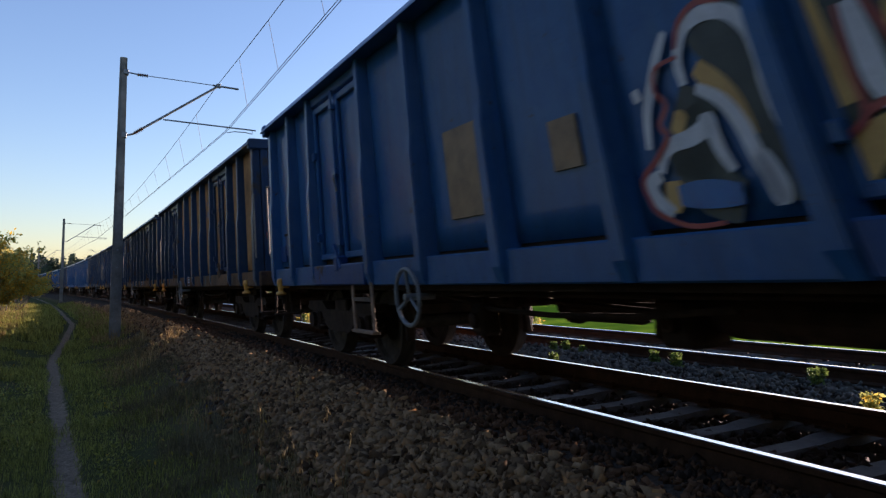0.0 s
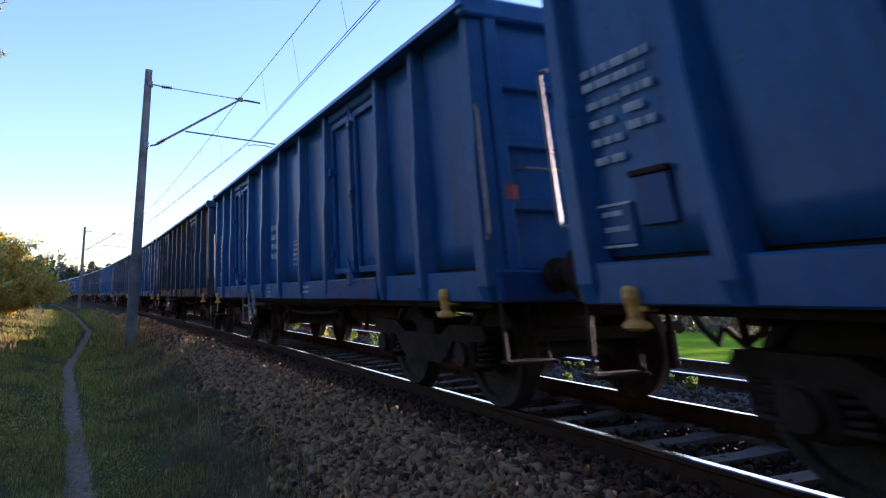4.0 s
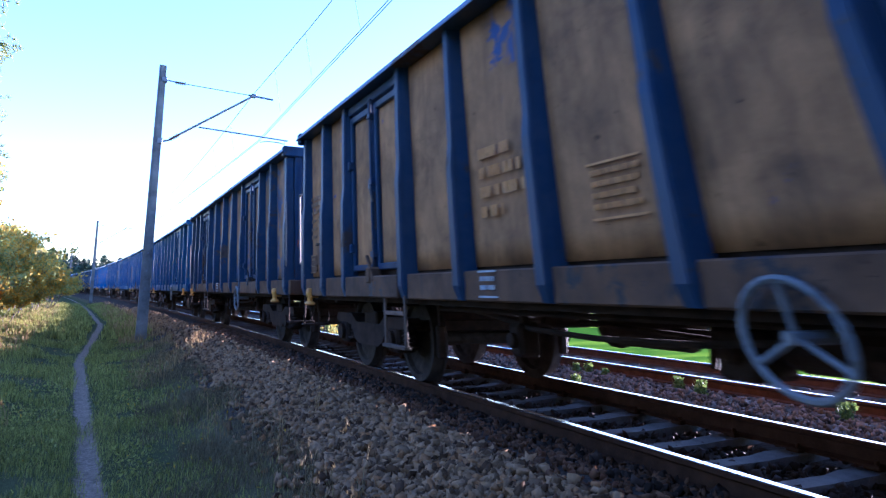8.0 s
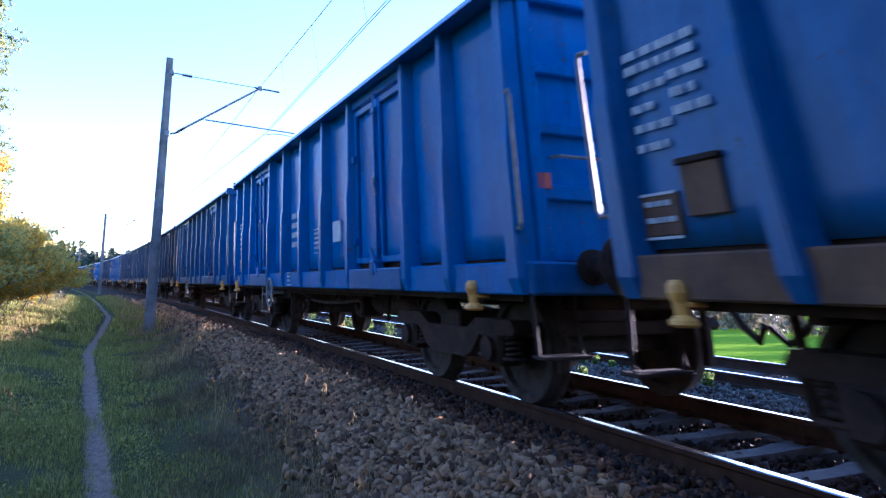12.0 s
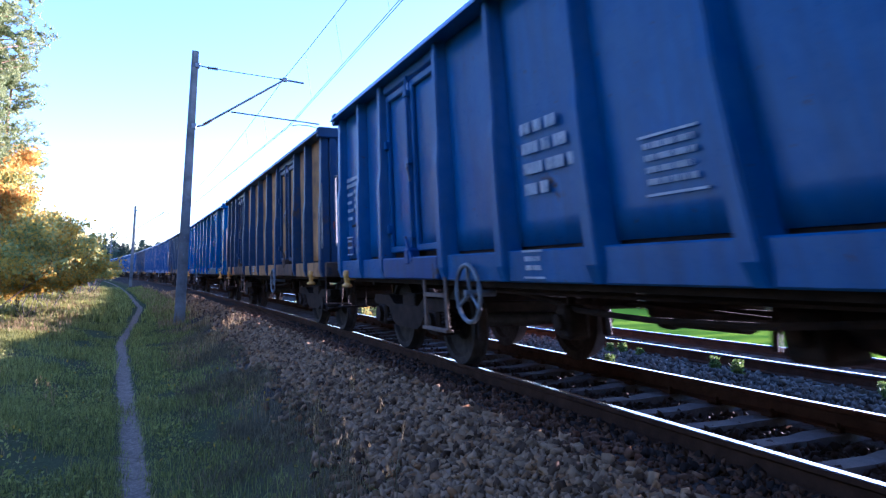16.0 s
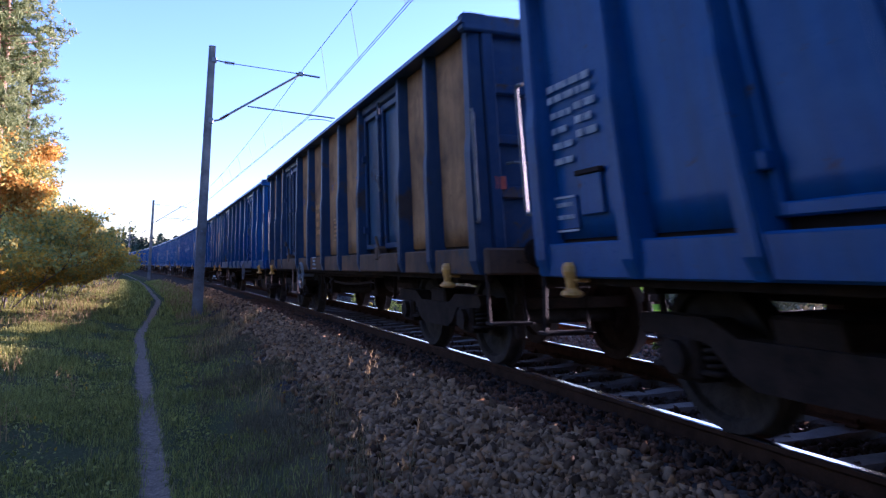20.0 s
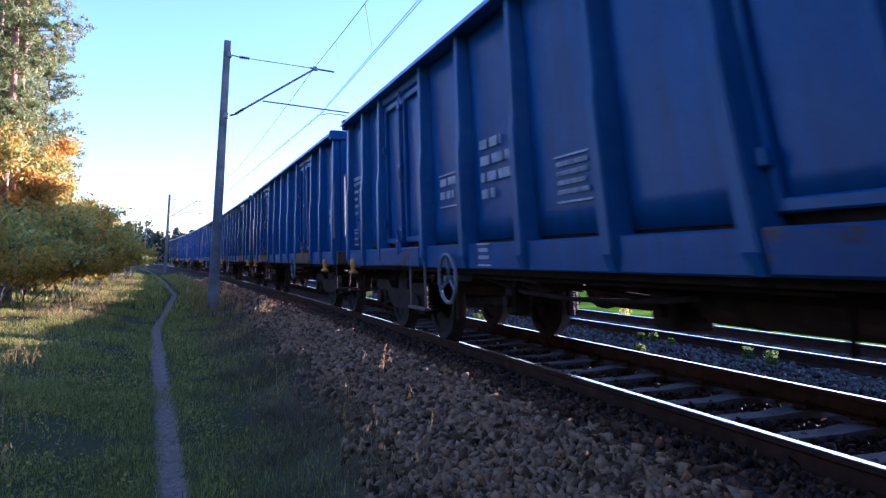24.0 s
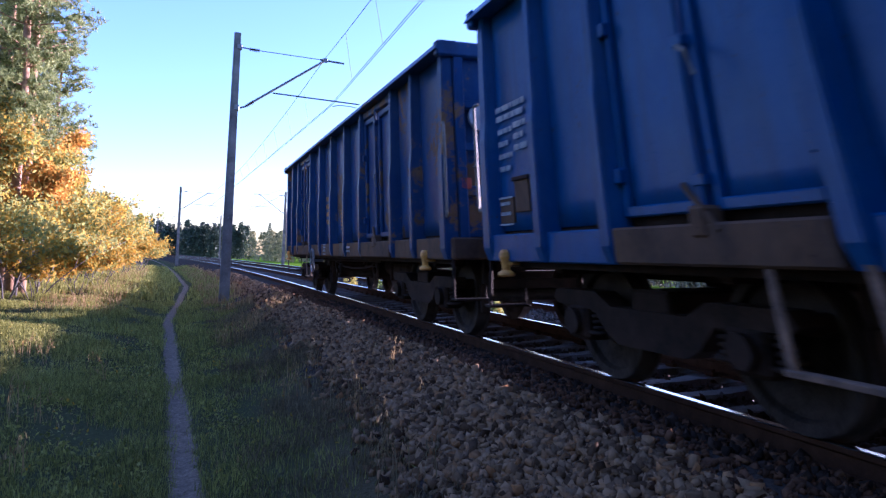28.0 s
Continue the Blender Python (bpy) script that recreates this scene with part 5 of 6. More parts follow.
def leaf_material(name, dark, light, through=0.45, gloss=0.5, alt=None):
    """Thin leaves: diffuse and translucent, coloured leaf by leaf."""
    m = bpy.data.materials.new(name)
    m.use_nodes = True
    nt = m.node_tree
    out = nt.nodes["Material Output"]
    b = nt.nodes["Principled BSDF"]
    rnd = nt.nodes.new("ShaderNodeNewGeometry").outputs["Random Per Island"]
    stops = ((0.0, dark), (1.0, light)) if alt is None else ((0.0, dark), (0.55, light), (0.78, alt), (1.0, alt))
    col = ramp(nt, rnd, stops)
    n = noise_node(nt, 1.3, 3, 0.6, None, coords(nt))
    hsv = nt.nodes.new("ShaderNodeHueSaturation")
    nt.links.new(calc(nt, "ADD", calc(nt, "MULTIPLY", n, 0.8), 0.6), hsv.inputs["Value"])
    nt.links.new(col, hsv.inputs["Color"])
    nt.links.new(hsv.outputs[0], b.inputs["Base Color"])
    b.inputs["Roughness"].default_value, b.inputs["Specular IOR Level"].default_value = gloss, 0.12
    tr = nt.nodes.new("ShaderNodeBsdfTranslucent")
    nt.links.new(hsv.outputs[0], tr.inputs["Color"])
    mix = nt.nodes.new("ShaderNodeMixShader")
    mix.inputs[0].default_value = through
    nt.links.new(b.outputs[0], mix.inputs[1])
    nt.links.new(tr.outputs[0], mix.inputs[2])
    nt.links.new(mix.outputs[0], out.inputs["Surface"])
    return m


GRASS = leaf_material("green_grass", (0.102, 0.112, 0.022), (0.45, 0.415, 0.10), 0.35)
DRY = leaf_material("dry_grass", (0.22, 0.13, 0.05), (0.50, 0.34, 0.15), 0.35, 0.7)
WEED = leaf_material("withered_weeds", (0.075, 0.060, 0.030), (0.30, 0.225, 0.115), 0.25, 0.8)
GOLD = leaf_material("golden_autumn_leaves", (0.33, 0.20, 0.02), (0.64, 0.37, 0.04), 0.5, 0.5, (0.28, 0.28, 0.07))
ORANGE = leaf_material("orange_autumn_leaves", (0.56, 0.27, 0.035), (0.80, 0.45, 0.08), 0.5, 0.5, (0.60, 0.47, 0.12))
OLIVE = leaf_material("olive_green_leaves", (0.21, 0.25, 0.075), (0.48, 0.47, 0.14), 0.5, 0.5, (0.66, 0.43, 0.06))
PALE = leaf_material("pale_yellowing_leaves", (0.34, 0.29, 0.08), (0.62, 0.49, 0.15), 0.5)
NEEDLE = leaf_material("pine_needles", (0.12, 0.16, 0.055), (0.38, 0.41, 0.16), 0.4)
FRESH = leaf_material("fresh_green_leaves", (0.05, 0.09, 0.022), (0.17, 0.22, 0.05), 0.5)
BARK = plain("grey_bark", (0.06, 0.05, 0.04), (0.16, 0.13, 0.11), 10, 0.9, 0, 0.6)
PINE_BARK = plain("reddish_pine_bark", (0.18, 0.09, 0.05), (0.42, 0.25, 0.15), 8, 0.9, 0, 0.6)


def blades(rng, base, height, width, lean=0.5, seg=2):
    """Grass blades that bend over: base (n, 3), height and width (n)."""
    n = len(base)
    a = rng.uniform(0, math.tau, n)
    d = np.stack([np.cos(a), np.sin(a), np.zeros(n)], -1)
    side = np.stack([-np.sin(a), np.cos(a), np.zeros(n)], -1) * (width / 2)[:, None]
    bend = rng.uniform(0.1, 1.0, n) * lean * height
    up = np.array([0, 0, 1.0])
    p1 = base + d * (bend * 0.3)[:, None] + up * (height * 0.6)[:, None]
    p2 = base + d * bend[:, None] + up * height[:, None]
    v = np.stack([base - side, base + side, p1 - side * 0.7, p1 + side * 0.7, p2], 1).reshape(-1, 3)
    i = np.arange(n)[:, None] * 5
    t = np.concatenate([i + np.array([[0, 1, 3]]), i + np.array([[0, 3, 2]]), i + np.array([[2, 3, 4]])], 1).reshape(-1, 3)
    return v, t


def scatter(rng, n, s0, s1, o0, o1):
    s, o = rng.uniform(s0, s1, n), rng.uniform(o0, o1, n)
    return s, o


def clear_of_path(s, o, width=0.17):
    return np.abs(o - np.interp(s, PATH_S, PATH_O)) > width


def grass_patch(name, label, n, s0, s1, o0, o1, h0, h1, w, material, seed, lean=0.6, clump=0.0, path=0.12, thin=False):
    rng = np.random.default_rng(seed)
    s, o = scatter(rng, n, s0, s1, o0, o1)
    if clump:
        keep = wave(s * 2.1 + seed, o * 3.7) + 0.5 * wave(s * 6.3, o * 8.1 + seed) > clump - 1 + rng.uniform(-0.3, 0.3, n)
        s, o = s[keep], o[keep]
    keep = clear_of_path(s, o, path + rng.uniform(-0.11, 0.04, len(s)) + 0.04 * wave(s * 3.1, s * 1.7))
    s, o = s[keep], o[keep]
    if thin:
        keep = o < -3.55 + 1.1 * rng.random(len(s)) ** 2.2 + 0.25 * wave(s * 2.3, s * 0.9)
        s, o = s[keep], o[keep]
    base = at_many(s, o, ground_z(s, o) - 0.01)
    h = rng.uniform(h0, h1, len(s)) * (0.72 + 0.3 * wave(s * 1.7, o * 2.9) + 0.22 * wave(s * 5.3 + seed, o * 7.7))
    v, t = blades(rng, base, h, np.full(len(s), w) * rng.uniform(0.6, 1.3, len(s)), lean)
    tagged(new(name, fast_mesh(v, t, material)), label, "grass", kind="stuff")


grass_patch("verge_grass", "short green grass on the verge beside the path", 90000, 2.2, 10, -7.0, -2.5, 0.03, 0.14, 0.006, GRASS, 11, 1.0, 0.4, 0.12, True)
grass_patch("verge_grass", "short green grass farther along the verge", 85000, 10, 24, -9.0, -2.5, 0.05, 0.19, 0.011, GRASS, 12, 0.9, 0.6, 0.18, True)
grass_patch("verge_grass", "rough grass along the distant verge", 40000, 24, 70, -9, -2.5, 0.10, 0.34, 0.035, GRASS, 13, 0.8, 0.0, 0.3)
grass_patch("verge_grass", "short green grass on the verge behind", 45000, -9, 2.2, -7.0, -2.5, 0.03, 0.14, 0.009, GRASS, 21, 1.0, 0.4, 0.12, True)
grass_patch("withered_weeds", "withered brown weeds on the verge behind", 22000, -9, 2.0, -3.6, -2.36, 0.03, 0.13, 0.008, WEED, 22, 1.0, 0.6)
grass_patch("dry_grass", "straw-coloured grass in front of the shrubs", 7000, 18, 60, -7.4, -5.6, 0.15, 0.42, 0.014, DRY, 14, 0.8, 0.9)
grass_patch("dry_grass", "scattered dry blades among the green grass", 2000, 2.5, 16, -7.0, -3.6, 0.06, 0.14, 0.006, DRY, 15, 0.9, 1.1)
grass_patch("withered_weeds", "withered brown weeds along the foot of the ballast", 70000, 2.0, 22, -3.6, -2.36, 0.03, 0.13, 0.006, WEED, 16, 1.0, 0.6)
grass_patch("dry_grass", "dry grass round the foot of the masts", 9000, 19, 60, -3.5, -2.3, 0.15, 0.45, 0.016, DRY, 17, 0.6, 0.9)
grass_patch("verge_grass", "tall grass between the second track and the field", 30000, -12, 60, 6.9, 10.5, 0.08, 0.22, 0.02, GRASS, 18, 0.7)


grass_patch("dry_grass", "pale dry grass strip beside the second track", 22000, 28, 170, 6.9, 9.6, 0.25, 0.6, 0.03, DRY, 19, 0.7, 0.6)


def herbs(name, label, n, s0, s1, o0, o1, size, material, seed):
    """Low broad leaves among the grass."""
    rng = np.random.default_rng(seed)
    s, o = scatter(rng, n, s0, s1, o0, o1)
    keep = (wave(s * 3.3 + seed, o * 4.9) > rng.uniform(-0.6, 0.5, n)) & clear_of_path(s, o, 0.2)
    s, o = s[keep], o[keep]
    c = at_many(s, o, ground_z(s, o) + rng.uniform(0.01, 0.09, len(s)))
    v, t = leaves(rng, c, np.full(len(s), size))
    tagged(new(name, fast_mesh(v, t, material)), label, "weeds", kind="stuff")


def stalks(s, o, n, spread, h0, h1, seed, material=None, label="tuft of dry orange-brown grass stalks"):
    """A tuft of seed-bearing stalks: thin stems with feathery heads."""
    rng = np.random.default_rng(seed)
    ss, oo = s + rng.normal(0, spread, n), o + rng.normal(0, spread * 0.5, n)
    base = at_many(ss, oo, ground_z(ss, oo) - 0.01)
    h = rng.uniform(h0, h1, n)
    v, t = blades(rng, base, h, np.full(n, 0.009), 0.45)
    tip = v.reshape(-1, 5, 3)[:, 4]
    m = n * 7
    k = np.repeat(np.arange(n), 7)
    hb = tip[k] - np.stack([np.zeros(m), np.zeros(m), rng.uniform(0, 0.35, m) * h[k]], -1) + rng.normal(0, 0.014, (m, 3))
    v2, t2 = blades(rng, hb, rng.uniform(0.02, 0.055, m), np.full(m, 0.009), 1.2)
    ob = new("grass_tuft", fast_mesh(np.concatenate([v, v2]), np.concatenate([t, t2 + len(v)]), material or DRY))
    return tagged(ob, label, "grass tuft", "tufts on the verge", "stuff")


_r = random.Random(4)
for i, (s, o) in enumerate(((12.4, -3.45), (13.2, -3.2), (14.0, -2.95), (14.8, -2.7), (15.4, -2.35), (16.6, -2.1), (27.8, -3.4), (28.6, -3.0), (10.5, -6.0), (10.3, -5.7), (7.5, -2.88), (7.0, -5.17), (7.0, -5.4), (5.5, -5.1), (8.5, -3.2), (7.6, -3.0), (8.5, -2.85), (7.0, -2.07), (9.2, -4.9), (6.2, -2.6))):
    stalks(s, o, 26 if i < 8 else 5, 0.22 if i < 8 else 0.07, 0.14, 0.38, 100 + i)
for i, (s, o) in enumerate(((5.0, -2.7), (6.4, -2.62), (8.8, -2.6), (4.3, -2.75))):
    stalks(s, o, 16, 0.2, 0.16, 0.4, 200 + i, WEED, "clump of withered grey-brown weeds")


def leaves(rng, centres, size, flat=0.5):
    """Single leaves as bent quads at random angles."""
    n = len(centres)
    a = rng.normal(0, 1, (n, 3))
    a /= np.linalg.norm(a, axis=1)[:, None]
    b = rng.normal(0, 1, (n, 3))
    b -= a * (a * b).sum(1)[:, None]
    b /= np.linalg.norm(b, axis=1)[:, None]
    c = np.cross(a, b)
    sz = (size * rng.uniform(0.6, 1.4, n))[:, None]
    v = np.stack([centres - a * sz, centres - b * sz * 0.5 + c * sz * 0.18, centres + a * sz, centres + b * sz * 0.5 + c * sz * 0.18], 1).reshape(-1, 3)
    i = np.arange(n)[:, None] * 4
    t = np.concatenate([i + np.array([[0, 1, 2]]), i + np.array([[0, 2, 3]])], 1).reshape(-1, 3)
    return v, t


herbs("verge_herbs", "low broad-leaved weeds in the verge grass", 15000, 2.4, 14, -7, -3.5, 0.02, GRASS, 61)
grass_patch("withered_weeds", "tall withered purple-brown weeds at the foot of the ballast", 5000, 2.0, 7.5, -3.3, -2.62, 0.08, 0.26, 0.005, WEED, 20, 0.5, 1.15)
herbs("fallen_leaves", "fallen yellow leaves scattered over the verge", 900, 2.4, 24, -7.5, -2.3, 0.02, GOLD, 62)


def woody(name, s, off, height, spread, crown_mat, label, seed, category, group, n_leaf=4500, leaf=0.045, bark=None, low=0.25, multi=1):
    """A shrub or broadleaved tree: stems, limbs that fork, and leaves round the twig ends."""
    rng, rnd = np.random.default_rng(seed), random.Random(seed)
    z0 = float(ground_z(s, off))
    t = thing(name, label, category, group, pose(*at(s, off, z0), 0, 0, rnd.uniform(0, 360)))
    bm = bmesh.new()
    ends = []

    def limb(p, d, length, r, depth):
        pts, rs = [p], [r]
        q = p.copy()
        for i in range(3):
            d = (d + Vector((rnd.gauss(0, 0.16), rnd.gauss(0, 0.16), rnd.gauss(0.03, 0.08)))).normalized()
            q = q + d * length / 3
            pts.append(q.copy())
            rs.append(r * (1 - 0.2 * (i + 1)))
        tube(bm, pts, rs, 5 if depth else 7)
        if depth >= 2:
            ends.extend(pts[1:])
            return
        for i in range(rnd.randint(4, 5)):
            k = rnd.uniform(0.35, 1.0)
            b = pts[min(3, int(k * 3) + 1)]
            a = rnd.uniform(0, math.tau)
            nd = (d * 0.5 + Vector((math.cos(a), math.sin(a), rnd.uniform(0.0, 0.7))) * 0.8).normalized()
            limb(b, nd, length * rnd.uniform(0.45, 0.62) * (spread if depth == 0 else 1.0), r * 0.45, depth + 1)
    for k in range(multi):
        a = rnd.uniform(0, math.tau)
        tilt = 0.35 if multi > 1 else 0.06
        limb(Vector((math.cos(a) * 0.12 * (multi > 1), math.sin(a) * 0.12 * (multi > 1), -0.05)), Vector((math.cos(a) * tilt, math.sin(a) * tilt, 1)).normalized(), height * rnd.uniform(0.6, 0.78), 0.016 * height / (1 + 0.35 * (multi - 1)), 0)
    e = np.array([tuple(x) for x in ends])
    fit = height * 0.97 / max(e[:, 2].max(), 0.1)
    e[:, 2] *= fit
    for q in bm.verts:
        q.co.z *= fit
    part("trunk", bm, bark or BARK, t, smooth=True)
    e = e[e[:, 2] > low * height * rng.uniform(0.3, 1.2, len(e))]
    c = e[rng.integers(0, len(e), n_leaf)] + rng.normal(0, 1, (n_leaf, 3)) * np.array([0.11, 0.11, 0.09]) * (0.6 + 0.17 * height)
    c[:, 2] = np.maximum(c[:, 2], 0.06)
    v, tr = leaves(rng, c, np.full(n_leaf, leaf))
    part("crown", fast_mesh(v, tr, crown_mat), crown_mat, t)
    return t


SHRUBS = ((17.6, -8.4, 2.3, GOLD), (19.4, -8.0, 2.5, OLIVE), (21.0, -7.7, 1.5, GOLD), (22.6, -7.9, 2.7, OLIVE), (24.2, -7.0, 1.3, GOLD), (25.0, -8.2, 2.9, OLIVE), (27.4, -7.7, 2.6, GOLD), (29.0, -6.9, 1.5, GOLD), (30.0, -8.2, 3.0, OLIVE), (32.5, -7.4, 2.4, GOLD),
          (34.5, -8.0, 2.8, OLIVE), (37, -7.2, 2.2, GOLD), (39.5, -7.8, 2.7, GOLD), (42.5, -7.0, 2.7, OLIVE), (45.5, -6.7, 2.4, GOLD), (49, -6.4, 2.3, GOLD), (53, -6.3, 2.2, OLIVE), (57.5, -6.1, 1.9, GOLD), (62, -6.2, 2.0, GOLD), (68, -6.3, 2.1, OLIVE), (75, -6.4, 2.2, GOLD), (84, -6.6, 2.4, OLIVE), (94, -6.8, 2.5, OLIVE))
NAMES = {GOLD: "golden-yellow autumn shrub", ORANGE: "orange-leaved autumn shrub", OLIVE: "olive-green shrub turning yellow"}
for i, (s, o, h, mt) in enumerate(SHRUBS):
    woody("shrub", s, o, h * 1.15, 1.25, mt, NAMES[mt] + " at the edge of the verge", 300 + i, "shrub", "lineside shrubs", 4600 if s < 40 else 3000, 0.055 if s < 30 else 0.075, None, 0.12, 4)
TREES = ((28.0, -9.6, 6.0, ORANGE, "orange autumn oak among the lineside shrubs"), (31.0, -9.2, 5.0, GOLD, "orange autumn oak among the lineside shrubs"), (24.0, -9.4, 5.6, OLIVE, "olive-green tree among the lineside shrubs"), (26.5, -9.6, 5.2, OLIVE, "olive-green tree among the lineside shrubs"), (21.5, -8.2, 3.6, ORANGE, "orange autumn oak among the lineside shrubs"), (23.0, -10.2, 4.6, ORANGE, "orange autumn oak behind the shrubs"), (29.5, -9.8, 5.0, OLIVE, "green-leaved young tree behind the shrubs"), (34, -9.4, 4.6, GOLD, "golden young birch behind the shrubs"),
         (20.6, -10.4, 6.0, OLIVE, "olive-green tree behind the shrubs"), (41, -9.2, 4.8, OLIVE, "green-leaved young tree behind the shrubs"), (50, -7.6, 4.9, PALE, "pale yellowing poplar behind the shrubs"), (56, -7.3, 5.0, PALE, "pale yellowing poplar behind the shrubs"),
         (62, -7.2, 4.0, PALE, "pale yellowing poplar behind the shrubs"), (72, -9.0, 4.6, OLIVE, "green-leaved young tree behind the shrubs"), (82, -9.0, 4.8, OLIVE, "green-leaved young tree behind the shrubs"))
for i, (s, o, h, mt, lb) in enumerate(TREES):
    woody("autumn_tree", s, o, h, 0.85, mt, lb, 400 + i, "tree", "lineside trees", 9000, 0.06 if s < 35 else 0.09, None, 0.2, 1)


def pine(s, off, height, seed, lean=0.0):
    """Scots pine: a bare reddish trunk, whorls of boughs and tufts of needles."""
    rng, rnd = np.random.default_rng(seed), random.Random(seed)
    z0 = float(ground_z(s, off))
    t = thing("pine_tree", "tall Scots pine with a bare reddish trunk", "pine tree", "lineside pines", pose(*at(s, off, z0)))
    bm = bmesh.new()
    pts = [Vector((lean * (k / 8) ** 1.2 + rnd.gauss(0, 0.04), rnd.gauss(0, 0.04), height * k / 8 - 0.1)) for k in range(9)]
    tube(bm, pts, [0.13 * (1 - 0.85 * k / 8) + 0.012 for k in range(9)], 9)
    tufts = []
    z = height * 0.30
    while z < height * 0.98:
        u = z / height
        base = pts[min(7, int(u * 8))].lerp(pts[min(8, int(u * 8) + 1)], u * 8 - int(u * 8))
        for k in range(rnd.randint(3, 5)):
            a = rnd.uniform(0, math.tau)
            ln = (1.75 * (1 - u) ** 0.5 + 0.35) * rnd.uniform(0.5, 1.1) * (0.55 if u < 0.42 else 1.0)
            d = Vector((math.cos(a), math.sin(a), rnd.uniform(-0.05, 0.45))).normalized()
            br = [base]
            for j in range(4):
                d = (d + Vector((rnd.gauss(0, 0.14), rnd.gauss(0, 0.14), rnd.gauss(0.06, 0.1)))).normalized()
                br.append(br[-1] + d * ln / 4)
            tube(bm, br, [0.03 * (1 - 0.2 * j) for j in range(5)], 4)
            for j in range(1, 5):
                for q in range(3 + j * 2):
                    tufts.append(br[j] + Vector((rnd.gauss(0, 0.17), rnd.gauss(0, 0.17), rnd.gauss(0.05, 0.09))))
        z += height * rnd.uniform(0.028, 0.05)
    part("trunk", bm, PINE_BARK, t, smooth=True)
    c = np.array([tuple(x) for x in tufts])
    n = 11
    k = np.repeat(np.arange(len(c)), n)
    m = len(k)
    dirs = rng.normal(0, 1, (m, 3)) + np.array([0, 0, 0.4])
    dirs /= np.linalg.norm(dirs, axis=1)[:, None]
    sd = np.cross(dirs, rng.normal(0, 1, (m, 3)))
    sd /= np.linalg.norm(sd, axis=1)[:, None]
    ln = rng.uniform(0.10, 0.2, m)[:, None]
    st = c[k] + rng.normal(0, 0.02, (m, 3))
    v = np.stack([st - sd * 0.018, st + sd * 0.018, st + dirs * ln], 1).reshape(-1, 3)
    part("crown", fast_mesh(v, np.arange(m * 3).reshape(-1, 3), NEEDLE), NEEDLE, t)
    return t


for i, (s, o, h, ln) in enumerate(((22.4, -8.5, 15.5, 0.5), (23.0, -8.3, 14.5, 0.1), (32.0, -9.0, 9.6, 0.2), (26.5, -9.5, 12.0, 0.1), (28.5, -9.8, 10.5, 0.1), (27.5, -10.2, 8.0, 0.2), (21.0, -10.6, 13.0, 0.0), (24.0, -11.6, 12.5, 0.0), (28.0, -12.0, 11.5, 0.0))):
    pine(s, o, h, 500 + i, ln)


def weed_plant(s, off, h, seed, material, label):
    rng = np.random.default_rng(seed)
    n = 160
    z0 = float(ground_z(s, off))
    u = rng.uniform(0, 1, n)
    a = rng.uniform(0, math.tau, n)
    r = h * 0.45 * rng.uniform(0.1, 1, n)
    c = np.stack([np.cos(a) * r, np.sin(a) * r, u * h], -1)
    v, t = leaves(rng, c, np.full(n, 0.022 + 0.02 * h))
    b = np.zeros((14, 3)) + rng.normal(0, 0.03, (14, 3)) * np.array([1, 1, 0])
    v2, t2 = blades(rng, b, np.full(14, h * 1.05), np.full(14, 0.008), 0.6)
    ob = new("weed_plant", fast_mesh(np.concatenate([v, v2]), np.concatenate([t, t2 + len(v)]), material))
    ob.matrix_basis = pose(*at(s, off, z0))
    return tagged(ob, label, "weed", "weeds between the tracks")


_r = random.Random(9)
for i in range(42):
    s = _r.uniform(0.5, 30)
    weed_plant(s, _r.choice((_r.uniform(1.75, 2.4), _r.uniform(5.6, 6.5))), _r.uniform(0.10, 0.38), 600 + i, FRESH if _r.random() < 0.55 else OLIVE, "green weed sprouting from ballast between the tracks")
for i, (s, o, h) in enumerate(((9.5, 3.02, 0.18), (9.8, 3.0, 0.15), (9.1, 3.05, 0.13), (12.0, 6.9, 0.24), (7.0, 2.9, 0.2), (5.0, 2.9, 0.2), (5.2, 3.1, 0.16), (7.5, 6.1, 0.3), (10.5, 6.4, 0.36), (7.6, 3.1, 0.17))):
    weed_plant(s, o, h, 700 + i, FRESH, "yellow-green weed at the foot of the rail")


